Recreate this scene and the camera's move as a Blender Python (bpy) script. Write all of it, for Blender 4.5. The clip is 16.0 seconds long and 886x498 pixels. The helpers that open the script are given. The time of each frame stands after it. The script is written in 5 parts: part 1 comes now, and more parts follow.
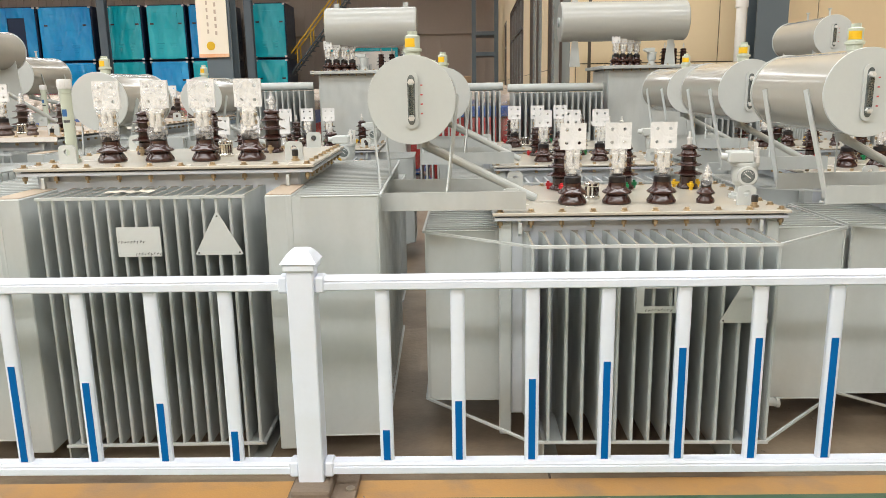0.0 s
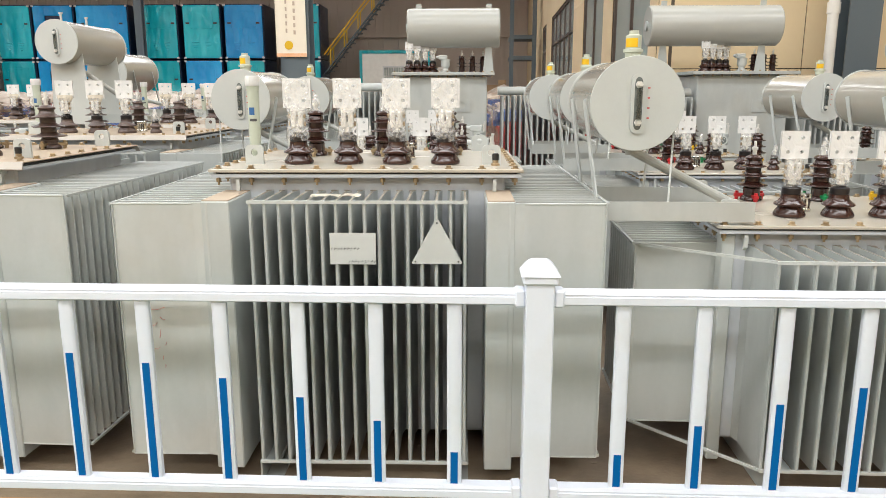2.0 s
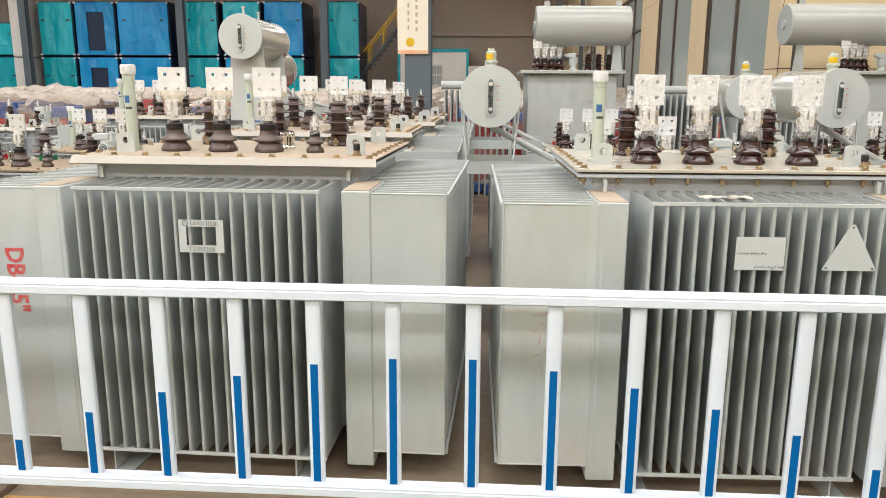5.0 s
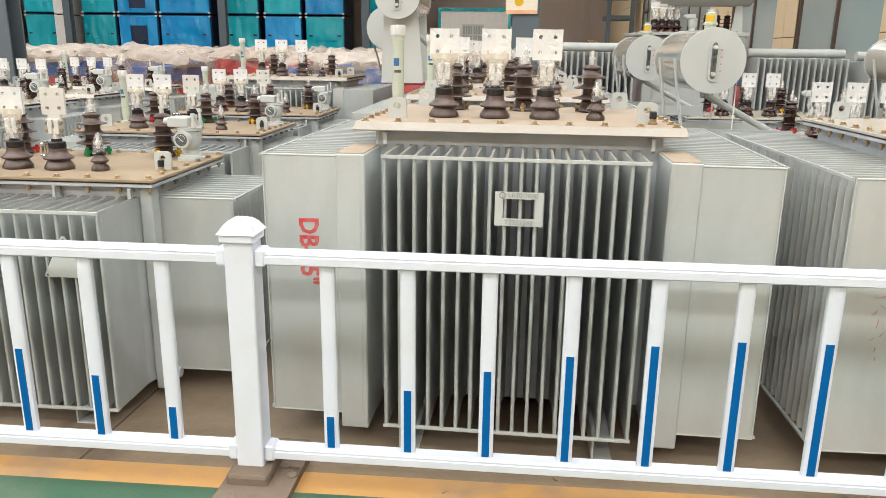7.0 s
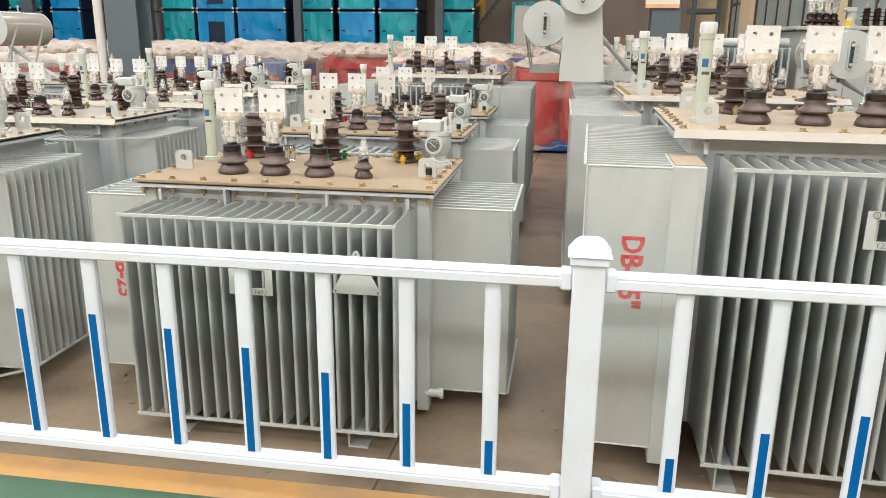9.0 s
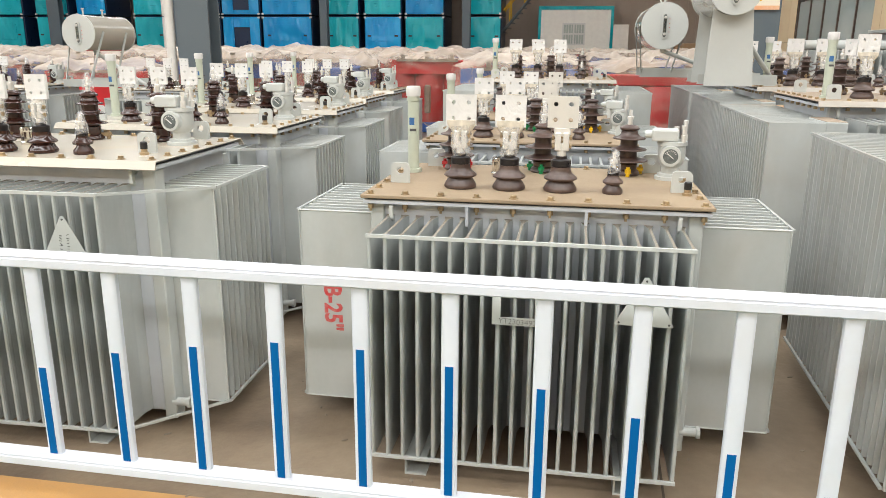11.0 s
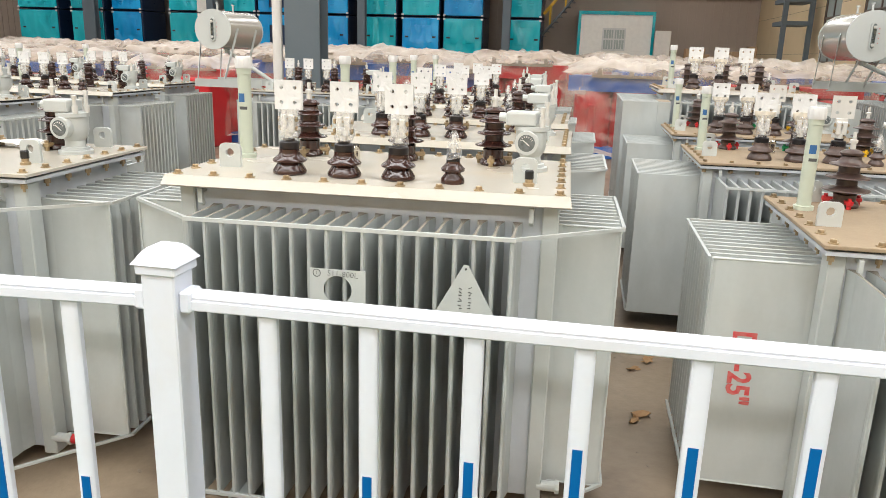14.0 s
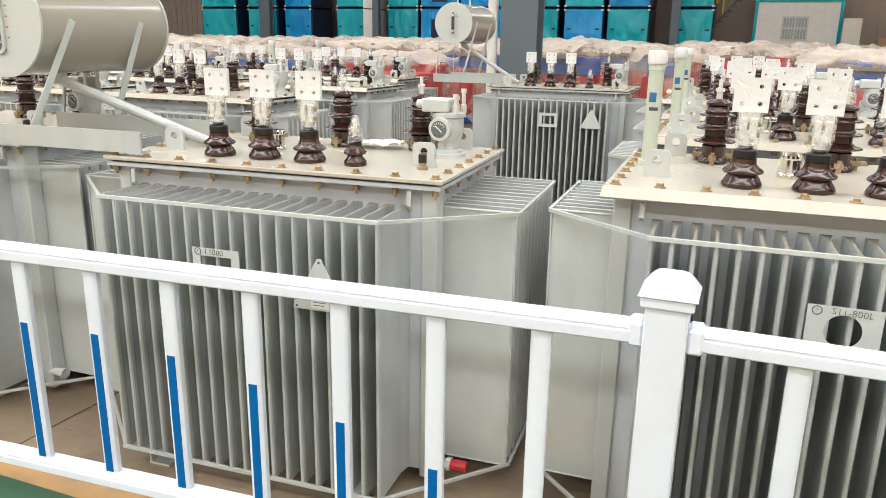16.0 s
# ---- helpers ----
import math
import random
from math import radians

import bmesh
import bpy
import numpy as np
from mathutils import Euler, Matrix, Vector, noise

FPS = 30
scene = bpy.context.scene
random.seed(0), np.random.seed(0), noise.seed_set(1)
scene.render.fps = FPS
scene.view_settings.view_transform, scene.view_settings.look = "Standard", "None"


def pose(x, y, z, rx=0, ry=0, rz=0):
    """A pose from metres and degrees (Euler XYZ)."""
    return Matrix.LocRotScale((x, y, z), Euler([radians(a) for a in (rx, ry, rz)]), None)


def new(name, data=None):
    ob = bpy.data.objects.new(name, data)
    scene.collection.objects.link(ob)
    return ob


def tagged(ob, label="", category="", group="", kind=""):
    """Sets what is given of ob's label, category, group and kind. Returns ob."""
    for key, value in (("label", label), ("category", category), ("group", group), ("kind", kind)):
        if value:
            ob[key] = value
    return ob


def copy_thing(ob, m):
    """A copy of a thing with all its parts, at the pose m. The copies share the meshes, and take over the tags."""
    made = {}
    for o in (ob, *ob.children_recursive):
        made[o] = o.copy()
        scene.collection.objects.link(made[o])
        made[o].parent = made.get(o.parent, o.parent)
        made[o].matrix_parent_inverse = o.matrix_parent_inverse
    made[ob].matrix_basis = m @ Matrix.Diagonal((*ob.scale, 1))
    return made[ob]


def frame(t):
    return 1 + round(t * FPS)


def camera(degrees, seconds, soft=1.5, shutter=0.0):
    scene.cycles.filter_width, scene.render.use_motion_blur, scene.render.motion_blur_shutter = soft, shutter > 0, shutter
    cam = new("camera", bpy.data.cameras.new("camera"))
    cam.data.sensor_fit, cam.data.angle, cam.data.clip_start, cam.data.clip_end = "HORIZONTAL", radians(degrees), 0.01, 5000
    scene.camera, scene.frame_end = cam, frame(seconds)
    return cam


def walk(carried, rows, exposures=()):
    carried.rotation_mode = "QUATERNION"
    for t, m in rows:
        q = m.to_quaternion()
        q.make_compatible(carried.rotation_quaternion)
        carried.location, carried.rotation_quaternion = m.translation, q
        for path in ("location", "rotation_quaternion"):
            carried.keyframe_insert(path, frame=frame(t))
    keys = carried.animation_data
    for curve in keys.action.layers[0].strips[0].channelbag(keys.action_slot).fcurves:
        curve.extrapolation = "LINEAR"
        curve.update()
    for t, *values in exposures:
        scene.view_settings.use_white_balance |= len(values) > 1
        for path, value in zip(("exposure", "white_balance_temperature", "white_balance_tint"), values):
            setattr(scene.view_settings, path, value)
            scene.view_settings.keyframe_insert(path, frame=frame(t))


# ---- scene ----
cam = camera(61.5, 16.0, soft=0.45)
METRES, EYE, TILT, LEAN, TURN = 6.94, 1.35, 0.0, 0.0, 0.7
ROWS = [
    (0.0, 0.0, 0.0, 0.0, -0.2, -12.17, 0.95),
    (0.5, -0.0217, 0.0025, -0.0004, 0.61, -11.91, -1.03),
    (1.0, -0.0511, -0.0004, 0.0003, 0.54, -11.76, -0.52),
    (1.5, -0.075, 0.0065, -0.0007, 0.76, -11.83, -0.29),
    (2.0, -0.1007, 0.0211, 0.0001, 1.23, -11.92, 0.08),
    (2.5, -0.1271, 0.0261, -0.0006, 1.81, -11.89, -0.52),
    (3.0, -0.1626, 0.0231, 0.0012, 1.94, -11.92, -0.25),
    (5.5, -0.3085, 0.0396, -0.0018, 2.6, -12.06, -0.34),
    (6.0, -0.3433, 0.0477, -0.0002, 3.09, -12.13, -0.37),
    (6.5, -0.3817, 0.0468, -0.0012, 3.54, -12.31, -1.08),
    (7.0, -0.4173, 0.043, -0.001, 4.04, -14.91, -0.69),
    (7.5, -0.4488, 0.0532, -0.0025, 5.2, -14.96, -0.32),
    (8.0, -0.476, 0.0638, -0.0007, 7.88, -15.19, 0.23),
    (8.5, -0.5082, 0.0646, -0.0009, 8.18, -15.27, -0.91),
    (9.0, -0.5415, 0.064, 0.0002, 8.23, -15.35, -0.54),
    (11.5, -0.6912, 0.0949, -0.0028, 9.32, -14.85, -0.62),
    (12.0, -0.7187, 0.1034, -0.0025, 9.4, -14.7, -1.11),
    (12.5, -0.754, 0.1057, -0.0026, 9.0, -14.51, -1.23),
    (13.0, -0.7881, 0.1078, -0.0032, 8.88, -14.73, -1.22),
    (13.5, -0.8207, 0.1207, -0.0034, 9.1, -15.0, -1.06),
    (14.0, -0.853, 0.1286, -0.0022, 9.98, -14.88, -1.62),
    (14.5, -0.8912, 0.1254, -0.0030, 10.35, -14.88, -1.15),
    (15.0, -0.9196, 0.1256, -0.0048, 12.38, -15.26, -0.93),
    (15.5, -0.9493, 0.1329, -0.0041, 16.76, -15.23, 0.32),
    (16.0, -0.9776, 0.1381, -0.0049, 20.67, -15.61, -0.94),
]
walk(cam, [(t, pose(0, 0, EYE, TILT, LEAN, TURN) @ pose(METRES * x, METRES * y, METRES * z, 90 + pitch, roll, yaw)) for t, x, y, z, yaw, pitch, roll in ROWS])


# ---- light and exposure ----
world = bpy.data.worlds.new("hall_sky")
scene.world = world
world.use_nodes = True
wn = world.node_tree
sky = wn.nodes.new("ShaderNodeTexSky")
sky.sky_type = "NISHITA"
sky.sun_disc = False
sky.sun_elevation, sky.sun_rotation = radians(50), radians(150)
wn.links.new(sky.outputs[0], wn.nodes["Background"].inputs[0])
wn.nodes["Background"].inputs[1].default_value = 0.1
# roof strips are unseen; those behind the camera run stronger to brighten the fronts
SKYLIGHTS = (-9.0, -3.0, 3.0, 9.0, 16.0, 24.0, 33.0)
ROOF_Z = 9.0
for sy in SKYLIGHTS:
    data = bpy.data.lights.new("skylight", "AREA")
    data.shape, data.size, data.size_y, data.energy = "RECTANGLE", 50.0, 1.6, {-9.0: 4100.0, -3.0: 3000.0, 3.0: 2350.0, 9.0: 1400.0}.get(sy, 1680.0)
    data.color = (0.985, 0.985, 0.972)
    lamp = new("skylight", data)
    lamp.matrix_world = pose(-17, sy, ROOF_Z + 0.12)


# ---- materials ----
def mat(name, col, rough=0.5, metal=0.0, col2=None, scale=5.0, fine=60.0, amount=0.5, bump=0.06, bump_scale=120.0,
        jitter=0.0, coat=0.0, spec=0.5, bump_dist=0.01, wave=0.0, wave_scale=3.0, stretch=(1, 1, 1), bump_detail=3.0, dirt=None, dirt_scale=2.0, dirt_amount=0.4, streak=0.0):
    m = bpy.data.materials.new(name)
    m.use_nodes = True
    nt = m.node_tree
    bs = nt.nodes["Principled BSDF"]
    tc = nt.nodes.new("ShaderNodeTexCoord")
    oi = nt.nodes.new("ShaderNodeObjectInfo")
    shift = nt.nodes.new("ShaderNodeVectorMath")
    shift.operation = "MULTIPLY_ADD"
    shift.inputs[1].default_value = stretch
    spread = nt.nodes.new("ShaderNodeMath")
    spread.operation = "MULTIPLY"
    spread.inputs[1].default_value = 37.0
    nt.links.new(oi.outputs["Random"], spread.inputs[0])
    nt.links.new(tc.outputs["Object"], shift.inputs[0])
    nt.links.new(spread.outputs[0], shift.inputs[2])

    def noise_tex(s, detail=4.0):
        n = nt.nodes.new("ShaderNodeTexNoise")
        n.inputs["Scale"].default_value = s
        n.inputs["Detail"].default_value = detail
        nt.links.new(shift.outputs[0], n.inputs["Vector"])
        return n

    a, b = noise_tex(scale), noise_tex(fine, 2.0)
    both = nt.nodes.new("ShaderNodeMath")
    both.operation = "MULTIPLY_ADD"
    both.inputs[1].default_value = 0.35
    nt.links.new(b.outputs[0], both.inputs[0])
    nt.links.new(a.outputs[0], both.inputs[2])
    ramp = nt.nodes.new("ShaderNodeMapRange")
    ramp.inputs[1].default_value, ramp.inputs[2].default_value = 0.45, 0.95
    ramp.inputs[3].default_value, ramp.inputs[4].default_value = 0.0, amount
    nt.links.new(both.outputs[0], ramp.inputs[0])
    mix = nt.nodes.new("ShaderNodeMix")
    mix.data_type = "RGBA"
    mix.inputs[6].default_value = (*col, 1)
    mix.inputs[7].default_value = (*(col2 or [c * 0.8 for c in col]), 1)
    nt.links.new(ramp.outputs[0], mix.inputs[0])
    out = mix.outputs[2]
    if dirt:
        d = noise_tex(dirt_scale, 6.0)
        dr = nt.nodes.new("ShaderNodeMapRange")
        dr.inputs[1].default_value, dr.inputs[2].default_value = 0.5, 0.72
        dr.inputs[3].default_value, dr.inputs[4].default_value = 0.0, dirt_amount
        nt.links.new(d.outputs[0], dr.inputs[0])
        mx = nt.nodes.new("ShaderNodeMix")
        mx.data_type = "RGBA"
        nt.links.new(dr.outputs[0], mx.inputs[0])
        nt.links.new(out, mx.inputs[6])
        mx.inputs[7].default_value = (*dirt, 1)
        out = mx.outputs[2]
    if streak:
        # fine upright runs and wipe marks in the paint
        squash = nt.nodes.new("ShaderNodeVectorMath")
        squash.operation = "MULTIPLY"
        squash.inputs[1].default_value = (1.0, 1.0, 0.3)
        nt.links.new(shift.outputs[0], squash.inputs[0])
        runs, blot = noise_tex(11.0, 5.0), noise_tex(3.0, 5.0)
        nt.links.new(squash.outputs[0], runs.inputs["Vector"])
        both2 = nt.nodes.new("ShaderNodeMath")
        both2.operation = "MULTIPLY"
        nt.links.new(runs.outputs[0], both2.inputs[0])
        nt.links.new(blot.outputs[0], both2.inputs[1])
        sr = nt.nodes.new("ShaderNodeMapRange")
        sr.inputs[1].default_value, sr.inputs[2].default_value = 0.18, 0.38
        sr.inputs[3].default_value, sr.inputs[4].default_value = 1 - streak, 1 + streak
        nt.links.new(both2.outputs[0], sr.inputs[0])
        sv = nt.nodes.new("ShaderNodeHueSaturation")
        nt.links.new(sr.outputs[0], sv.inputs["Value"])
        nt.links.new(out, sv.inputs["Color"])
        out = sv.outputs[0]
    if jitter:
        jr = nt.nodes.new("ShaderNodeMapRange")
        jr.inputs[3].default_value, jr.inputs[4].default_value = 1 - jitter, 1 + jitter
        nt.links.new(oi.outputs["Random"], jr.inputs[0])
        hs = nt.nodes.new("ShaderNodeHueSaturation")
        nt.links.new(jr.outputs[0], hs.inputs["Value"])
        nt.links.new(out, hs.inputs["Color"])
        out = hs.outputs[0]
    nt.links.new(out, bs.inputs["Base Color"])
    rr = nt.nodes.new("ShaderNodeMapRange")
    rr.inputs[3].default_value, rr.inputs[4].default_value = max(rough - 0.08, 0.02), min(rough + 0.1, 1.0)
    nt.links.new(a.outputs[0], rr.inputs[0])
    nt.links.new(rr.outputs[0], bs.inputs["Roughness"])
    bs.inputs["Metallic"].default_value = metal
    bs.inputs["Specular IOR Level"].default_value = spec
    bs.inputs["Coat Weight"].default_value = coat
    bs.inputs["Coat Roughness"].default_value = 0.08
    if bump:
        n = noise_tex(bump_scale, bump_detail)
        bp = nt.nodes.new("ShaderNodeBump")
        bp.inputs["Strength"].default_value = bump
        bp.inputs["Distance"].default_value = bump_dist
        nt.links.new(n.outputs[0], bp.inputs["Height"])
        if wave:
            nw = noise_tex(wave_scale, 1.0)
            bw = nt.nodes.new("ShaderNodeBump")
            bw.inputs["Strength"].default_value, bw.inputs["Distance"].default_value = wave, 0.02
            nt.links.new(nw.outputs[0], bw.inputs["Height"])
            nt.links.new(bw.outputs[0], bp.inputs["Normal"])
        nt.links.new(bp.outputs[0], bs.inputs["Normal"])
    return m


def film_mat(name, col, clear, rough=0.15, scale=14.0, dusty=False, milky=0.45, crease=0.7, crease_glint=0.0):
    """Thin crumpled plastic film: part clear, part milky and glossy."""
    m = bpy.data.materials.new(name)
    m.use_nodes = True
    nt = m.node_tree
    bs = nt.nodes["Principled BSDF"]
    bs.inputs["Base Color"].default_value = (*col, 1)
    bs.inputs["Roughness"].default_value = rough
    tr = nt.nodes.new("ShaderNodeBsdfTransparent")
    mx = nt.nodes.new("ShaderNodeMixShader")
    tc = nt.nodes.new("ShaderNodeTexCoord")
    n = nt.nodes.new("ShaderNodeTexNoise")
    n.inputs["Scale"].default_value, n.inputs["Detail"].default_value, n.inputs["Distortion"].default_value = scale, 5.0, 1.2
    nt.links.new(tc.outputs["Object"], n.inputs["Vector"])
    mr = nt.nodes.new("ShaderNodeMapRange")
    mr.inputs[1].default_value, mr.inputs[2].default_value = 0.35, 0.68
    mr.inputs[3].default_value, mr.inputs[4].default_value = clear, max(clear - milky, 0.0)
    nt.links.new(n.outputs[0], mr.inputs[0])
    bp = nt.nodes.new("ShaderNodeBump")
    bp.inputs["Strength"].default_value, bp.inputs["Distance"].default_value = crease, 0.02
    nt.links.new(n.outputs[0], bp.inputs["Height"])
    nt.links.new(bp.outputs[0], bs.inputs["Normal"])
    fac = mr.outputs[0]
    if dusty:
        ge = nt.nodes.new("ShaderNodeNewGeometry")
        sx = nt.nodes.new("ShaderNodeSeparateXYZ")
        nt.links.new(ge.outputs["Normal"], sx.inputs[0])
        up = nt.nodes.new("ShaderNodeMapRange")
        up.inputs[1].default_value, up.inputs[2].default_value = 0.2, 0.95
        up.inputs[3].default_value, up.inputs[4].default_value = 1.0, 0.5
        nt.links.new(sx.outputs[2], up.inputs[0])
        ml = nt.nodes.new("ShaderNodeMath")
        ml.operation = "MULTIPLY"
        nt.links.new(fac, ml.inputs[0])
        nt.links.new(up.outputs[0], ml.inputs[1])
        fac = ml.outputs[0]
    if crease_glint:
        # thin pale lines drawn into the film as highlights along its creases
        rn = nt.nodes.new("ShaderNodeTexNoise")
        rn.inputs["Scale"].default_value, rn.inputs["Detail"].default_value, rn.inputs["Distortion"].default_value = crease_glint, 3.0, 0.2
        nt.links.new(tc.outputs["Object"], rn.inputs["Vector"])
        gap = nt.nodes.new("ShaderNodeMath")
        gap.operation = "COMPARE"
        gap.inputs[1].default_value, gap.inputs[2].default_value = 0.5, 0.006
        nt.links.new(rn.outputs[0], gap.inputs[0])
        keep = nt.nodes.new("ShaderNodeMapRange")
        keep.inputs[3].default_value, keep.inputs[4].default_value = 1.0, 0.84
        nt.links.new(gap.outputs[0], keep.inputs[0])
        glint_mix = nt.nodes.new("ShaderNodeMath")
        glint_mix.operation = "MULTIPLY"
        nt.links.new(fac, glint_mix.inputs[0])
        nt.links.new(keep.outputs[0], glint_mix.inputs[1])
        fac = glint_mix.outputs[0]
        oi = nt.nodes.new("ShaderNodeObjectInfo")
        tint = nt.nodes.new("ShaderNodeMix")
        tint.data_type = "RGBA"
        tint.inputs[6].default_value = (*[c * 0.8 for c in col], 1)
        tint.inputs[7].default_value = (min(col[0] * 1.2, 1), min(col[1] * 1.28, 1), min(col[2] * 1.36, 1), 1)
        nt.links.new(oi.outputs["Random"], tint.inputs[0])
        nt.links.new(tint.outputs[2], bs.inputs["Base Color"])
    nt.links.new(fac, mx.inputs[0])
    nt.links.new(bs.outputs[0], mx.inputs[1])
    nt.links.new(tr.outputs[0], mx.inputs[2])
    nt.links.new(mx.outputs[0], nt.nodes["Material Output"].inputs[0])
    return m


def glass_mat(name, col, rough=0.03):
    m = bpy.data.materials.new(name)
    m.use_nodes = True
    bs = m.node_tree.nodes["Principled BSDF"]
    bs.inputs["Base Color"].default_value = (*col, 1)
    bs.inputs["Roughness"].default_value = rough
    bs.inputs["Transmission Weight"].default_value = 1.0
    return m


GREY = mat("grey_transformer_paint", (0.462, 0.49, 0.48), 0.32, col2=(0.41, 0.435, 0.42), scale=3, amount=0.7, bump=0.03, bump_scale=40, jitter=0.04, wave=0.7, wave_scale=4, dirt=(0.40, 0.37, 0.31), dirt_scale=2.5, dirt_amount=0.45, streak=0.06)
FIN = mat("grey_fin_paint", (0.405, 0.43, 0.42), 0.42, col2=(0.345, 0.365, 0.355), scale=4, amount=0.7, bump=0.03, bump_scale=40, jitter=0.06, streak=0.06)
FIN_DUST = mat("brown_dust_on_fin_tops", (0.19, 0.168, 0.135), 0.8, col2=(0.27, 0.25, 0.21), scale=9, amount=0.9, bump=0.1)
TANK = mat("blue_grey_tank_paint", (0.49, 0.52, 0.555), 0.4, col2=(0.43, 0.455, 0.485), scale=4, bump=0.03, streak=0.08)
LIGHT = mat("pale_grey_paint", (0.505, 0.53, 0.515), 0.33, col2=(0.44, 0.46, 0.445), scale=5, bump=0.03, jitter=0.03)
IVORY = mat("ivory_cover_paint", (0.475, 0.447, 0.382), 0.24, col2=(0.44, 0.405, 0.34), scale=4, amount=0.8, bump=0.02, jitter=0.03, dirt=(0.52, 0.42, 0.3), dirt_scale=3, dirt_amount=0.4)
DUSTY = mat("dusty_tan_cover", (0.35, 0.275, 0.20), 0.7, col2=(0.43, 0.35, 0.265), scale=5, amount=0.8, bump=0.1, bump_scale=90, dirt=(0.27, 0.20, 0.14), dirt_scale=3.5, dirt_amount=0.45)
DUST_TAN = mat("brown_dust_cover", (0.285, 0.212, 0.135), 0.72, col2=(0.35, 0.272, 0.18), scale=5, amount=0.8, bump=0.1, bump_scale=90, dirt=(0.20, 0.145, 0.10), dirt_scale=3.5, dirt_amount=0.5)
WHITE = mat("white_fence_steel", (0.715, 0.755, 0.845), 0.36, col2=(0.67, 0.71, 0.79), scale=3, amount=0.7, bump=0.03, bump_scale=60, jitter=0.02, dirt=(0.6, 0.58, 0.53), dirt_scale=5, dirt_amount=0.25)
BLUE_TAPE = mat("blue_reflective_strip", (0.0, 0.105, 0.34), 0.45, col2=(0.0, 0.125, 0.38), spec=0.15, scale=10, fine=300)
BASE_RUBBER = mat("brown_rubber_base", (0.17, 0.13, 0.095), 0.8, col2=(0.24, 0.18, 0.13), scale=9, bump=0.3)
PORC = mat("brown_glazed_porcelain", (0.032, 0.012, 0.009), 0.2, col2=(0.055, 0.022, 0.016), scale=12, bump=0.04, bump_scale=30, coat=0.2)
PORC_DUST = mat("dusty_brown_porcelain", (0.04, 0.022, 0.018), 0.34, col2=(0.13, 0.088, 0.072), scale=14, amount=0.8, bump=0.06, bump_scale=50, coat=0.08)
BAND = mat("black_rubber_band", (0.012, 0.01, 0.011), 0.28, bump=0.05)
ALU = mat("tinned_clamp", (0.70, 0.69, 0.655), 0.38, metal=0.25, bump=0.05)
BRASS = mat("yellow_zinc_bolt", (0.40, 0.31, 0.19), 0.42, metal=0.6, col2=(0.26, 0.17, 0.09), scale=60, bump=0.1, jitter=0.2)
CHROME = mat("chrome_cap", (0.75, 0.74, 0.7), 0.1, metal=1.0, bump=0.0)
WRAP = film_mat("white_film_wrap", (0.74, 0.74, 0.73), 0.08, 0.26, 18, crease=0.4)
CREAMF = film_mat("cream_film", (0.70, 0.64, 0.53), 0.3, 0.3, 20, crease=0.3)
CLEAR = film_mat("clear_crumpled_film", (0.88, 0.87, 0.85), 0.95, 0.08, 30, milky=0.36, crease=0.6)
CONS = mat("glossy_grey_paint", (0.375, 0.355, 0.305), 0.17, col2=(0.33, 0.31, 0.265), scale=2, bump=0.015, bump_scale=12, jitter=0.04, coat=0.5)
EDGE = mat("dusty_pale_edge", (0.43, 0.40, 0.355), 0.4, col2=(0.37, 0.33, 0.28), scale=5, amount=0.8, bump=0.03)
CONS_PALE = mat("pale_glossy_grey_paint", (0.45, 0.46, 0.43), 0.2, col2=(0.40, 0.40, 0.37), scale=2, bump=0.015, bump_scale=12)
SHEET = film_mat("dusty_plastic_sheet", (0.60, 0.49, 0.385), 0.97, 0.3, 2.6, True, 0.28, crease_glint=2.4)
TUBE = mat("pale_green_tube", (0.50, 0.545, 0.45), 0.38, bump=0.03)
CAPW = mat("white_plastic_cap", (0.66, 0.66, 0.65), 0.4, bump=0.02)
LABELB = mat("blue_label", (0.03, 0.12, 0.3), 0.5)
INK = mat("black_ink", (0.07, 0.07, 0.07), 0.6, bump=0)
REDP = mat("red_stencil_paint", (0.55, 0.03, 0.035), 0.55, col2=(0.5, 0.2, 0.18), scale=40, amount=0.9, bump=0)
REDW = mat("worn_red_paint", (0.55, 0.16, 0.15), 0.6, col2=(0.5, 0.36, 0.34), scale=60, amount=0.9, bump=0)
RED = mat("red_plastic", (0.55, 0.02, 0.025), 0.4)
GREEN = mat("green_plastic", (0.0, 0.22, 0.07), 0.4)
YELLOW = mat("yellow_plastic", (0.75, 0.45, 0.01), 0.4)
BLACK = mat("black_plastic", (0.015, 0.015, 0.015), 0.4)
DARK = mat("dark_dial", (0.17, 0.195, 0.195), 0.12, coat=0.5, col2=(0.05, 0.06, 0.06), scale=70, amount=0.9, bump=0)
GLASS = glass_mat("gauge_glass", (0.6, 0.68, 0.72))
RUST = mat("dull_steel", (0.3, 0.26, 0.21), 0.55, metal=0.4, col2=(0.2, 0.14, 0.09), bump=0.2)
PAPER = mat("white_paper", (0.78, 0.74, 0.68), 0.8)
CARD = mat("brown_cardboard", (0.42, 0.28, 0.16), 0.8, bump=0.1)
KRAFT = mat("torn_kraft_paper", (0.34, 0.19, 0.085), 0.8, col2=(0.42, 0.26, 0.13), scale=30, amount=0.9, bump=0.2)
CONCRETE = mat("worn_brown_concrete", (0.20, 0.148, 0.10), 0.4, col2=(0.31, 0.238, 0.165), scale=1.6, fine=26, amount=0.95, bump=0.15, bump_scale=60, dirt=(0.10, 0.07, 0.05), dirt_scale=2.4, dirt_amount=0.85)
ORANGE = mat("worn_orange_line", (0.60, 0.33, 0.11), 0.5, col2=(0.5, 0.3, 0.14), scale=3, amount=0.9, bump=0.1, dirt=(0.36, 0.25, 0.16), dirt_scale=5, dirt_amount=0.9)
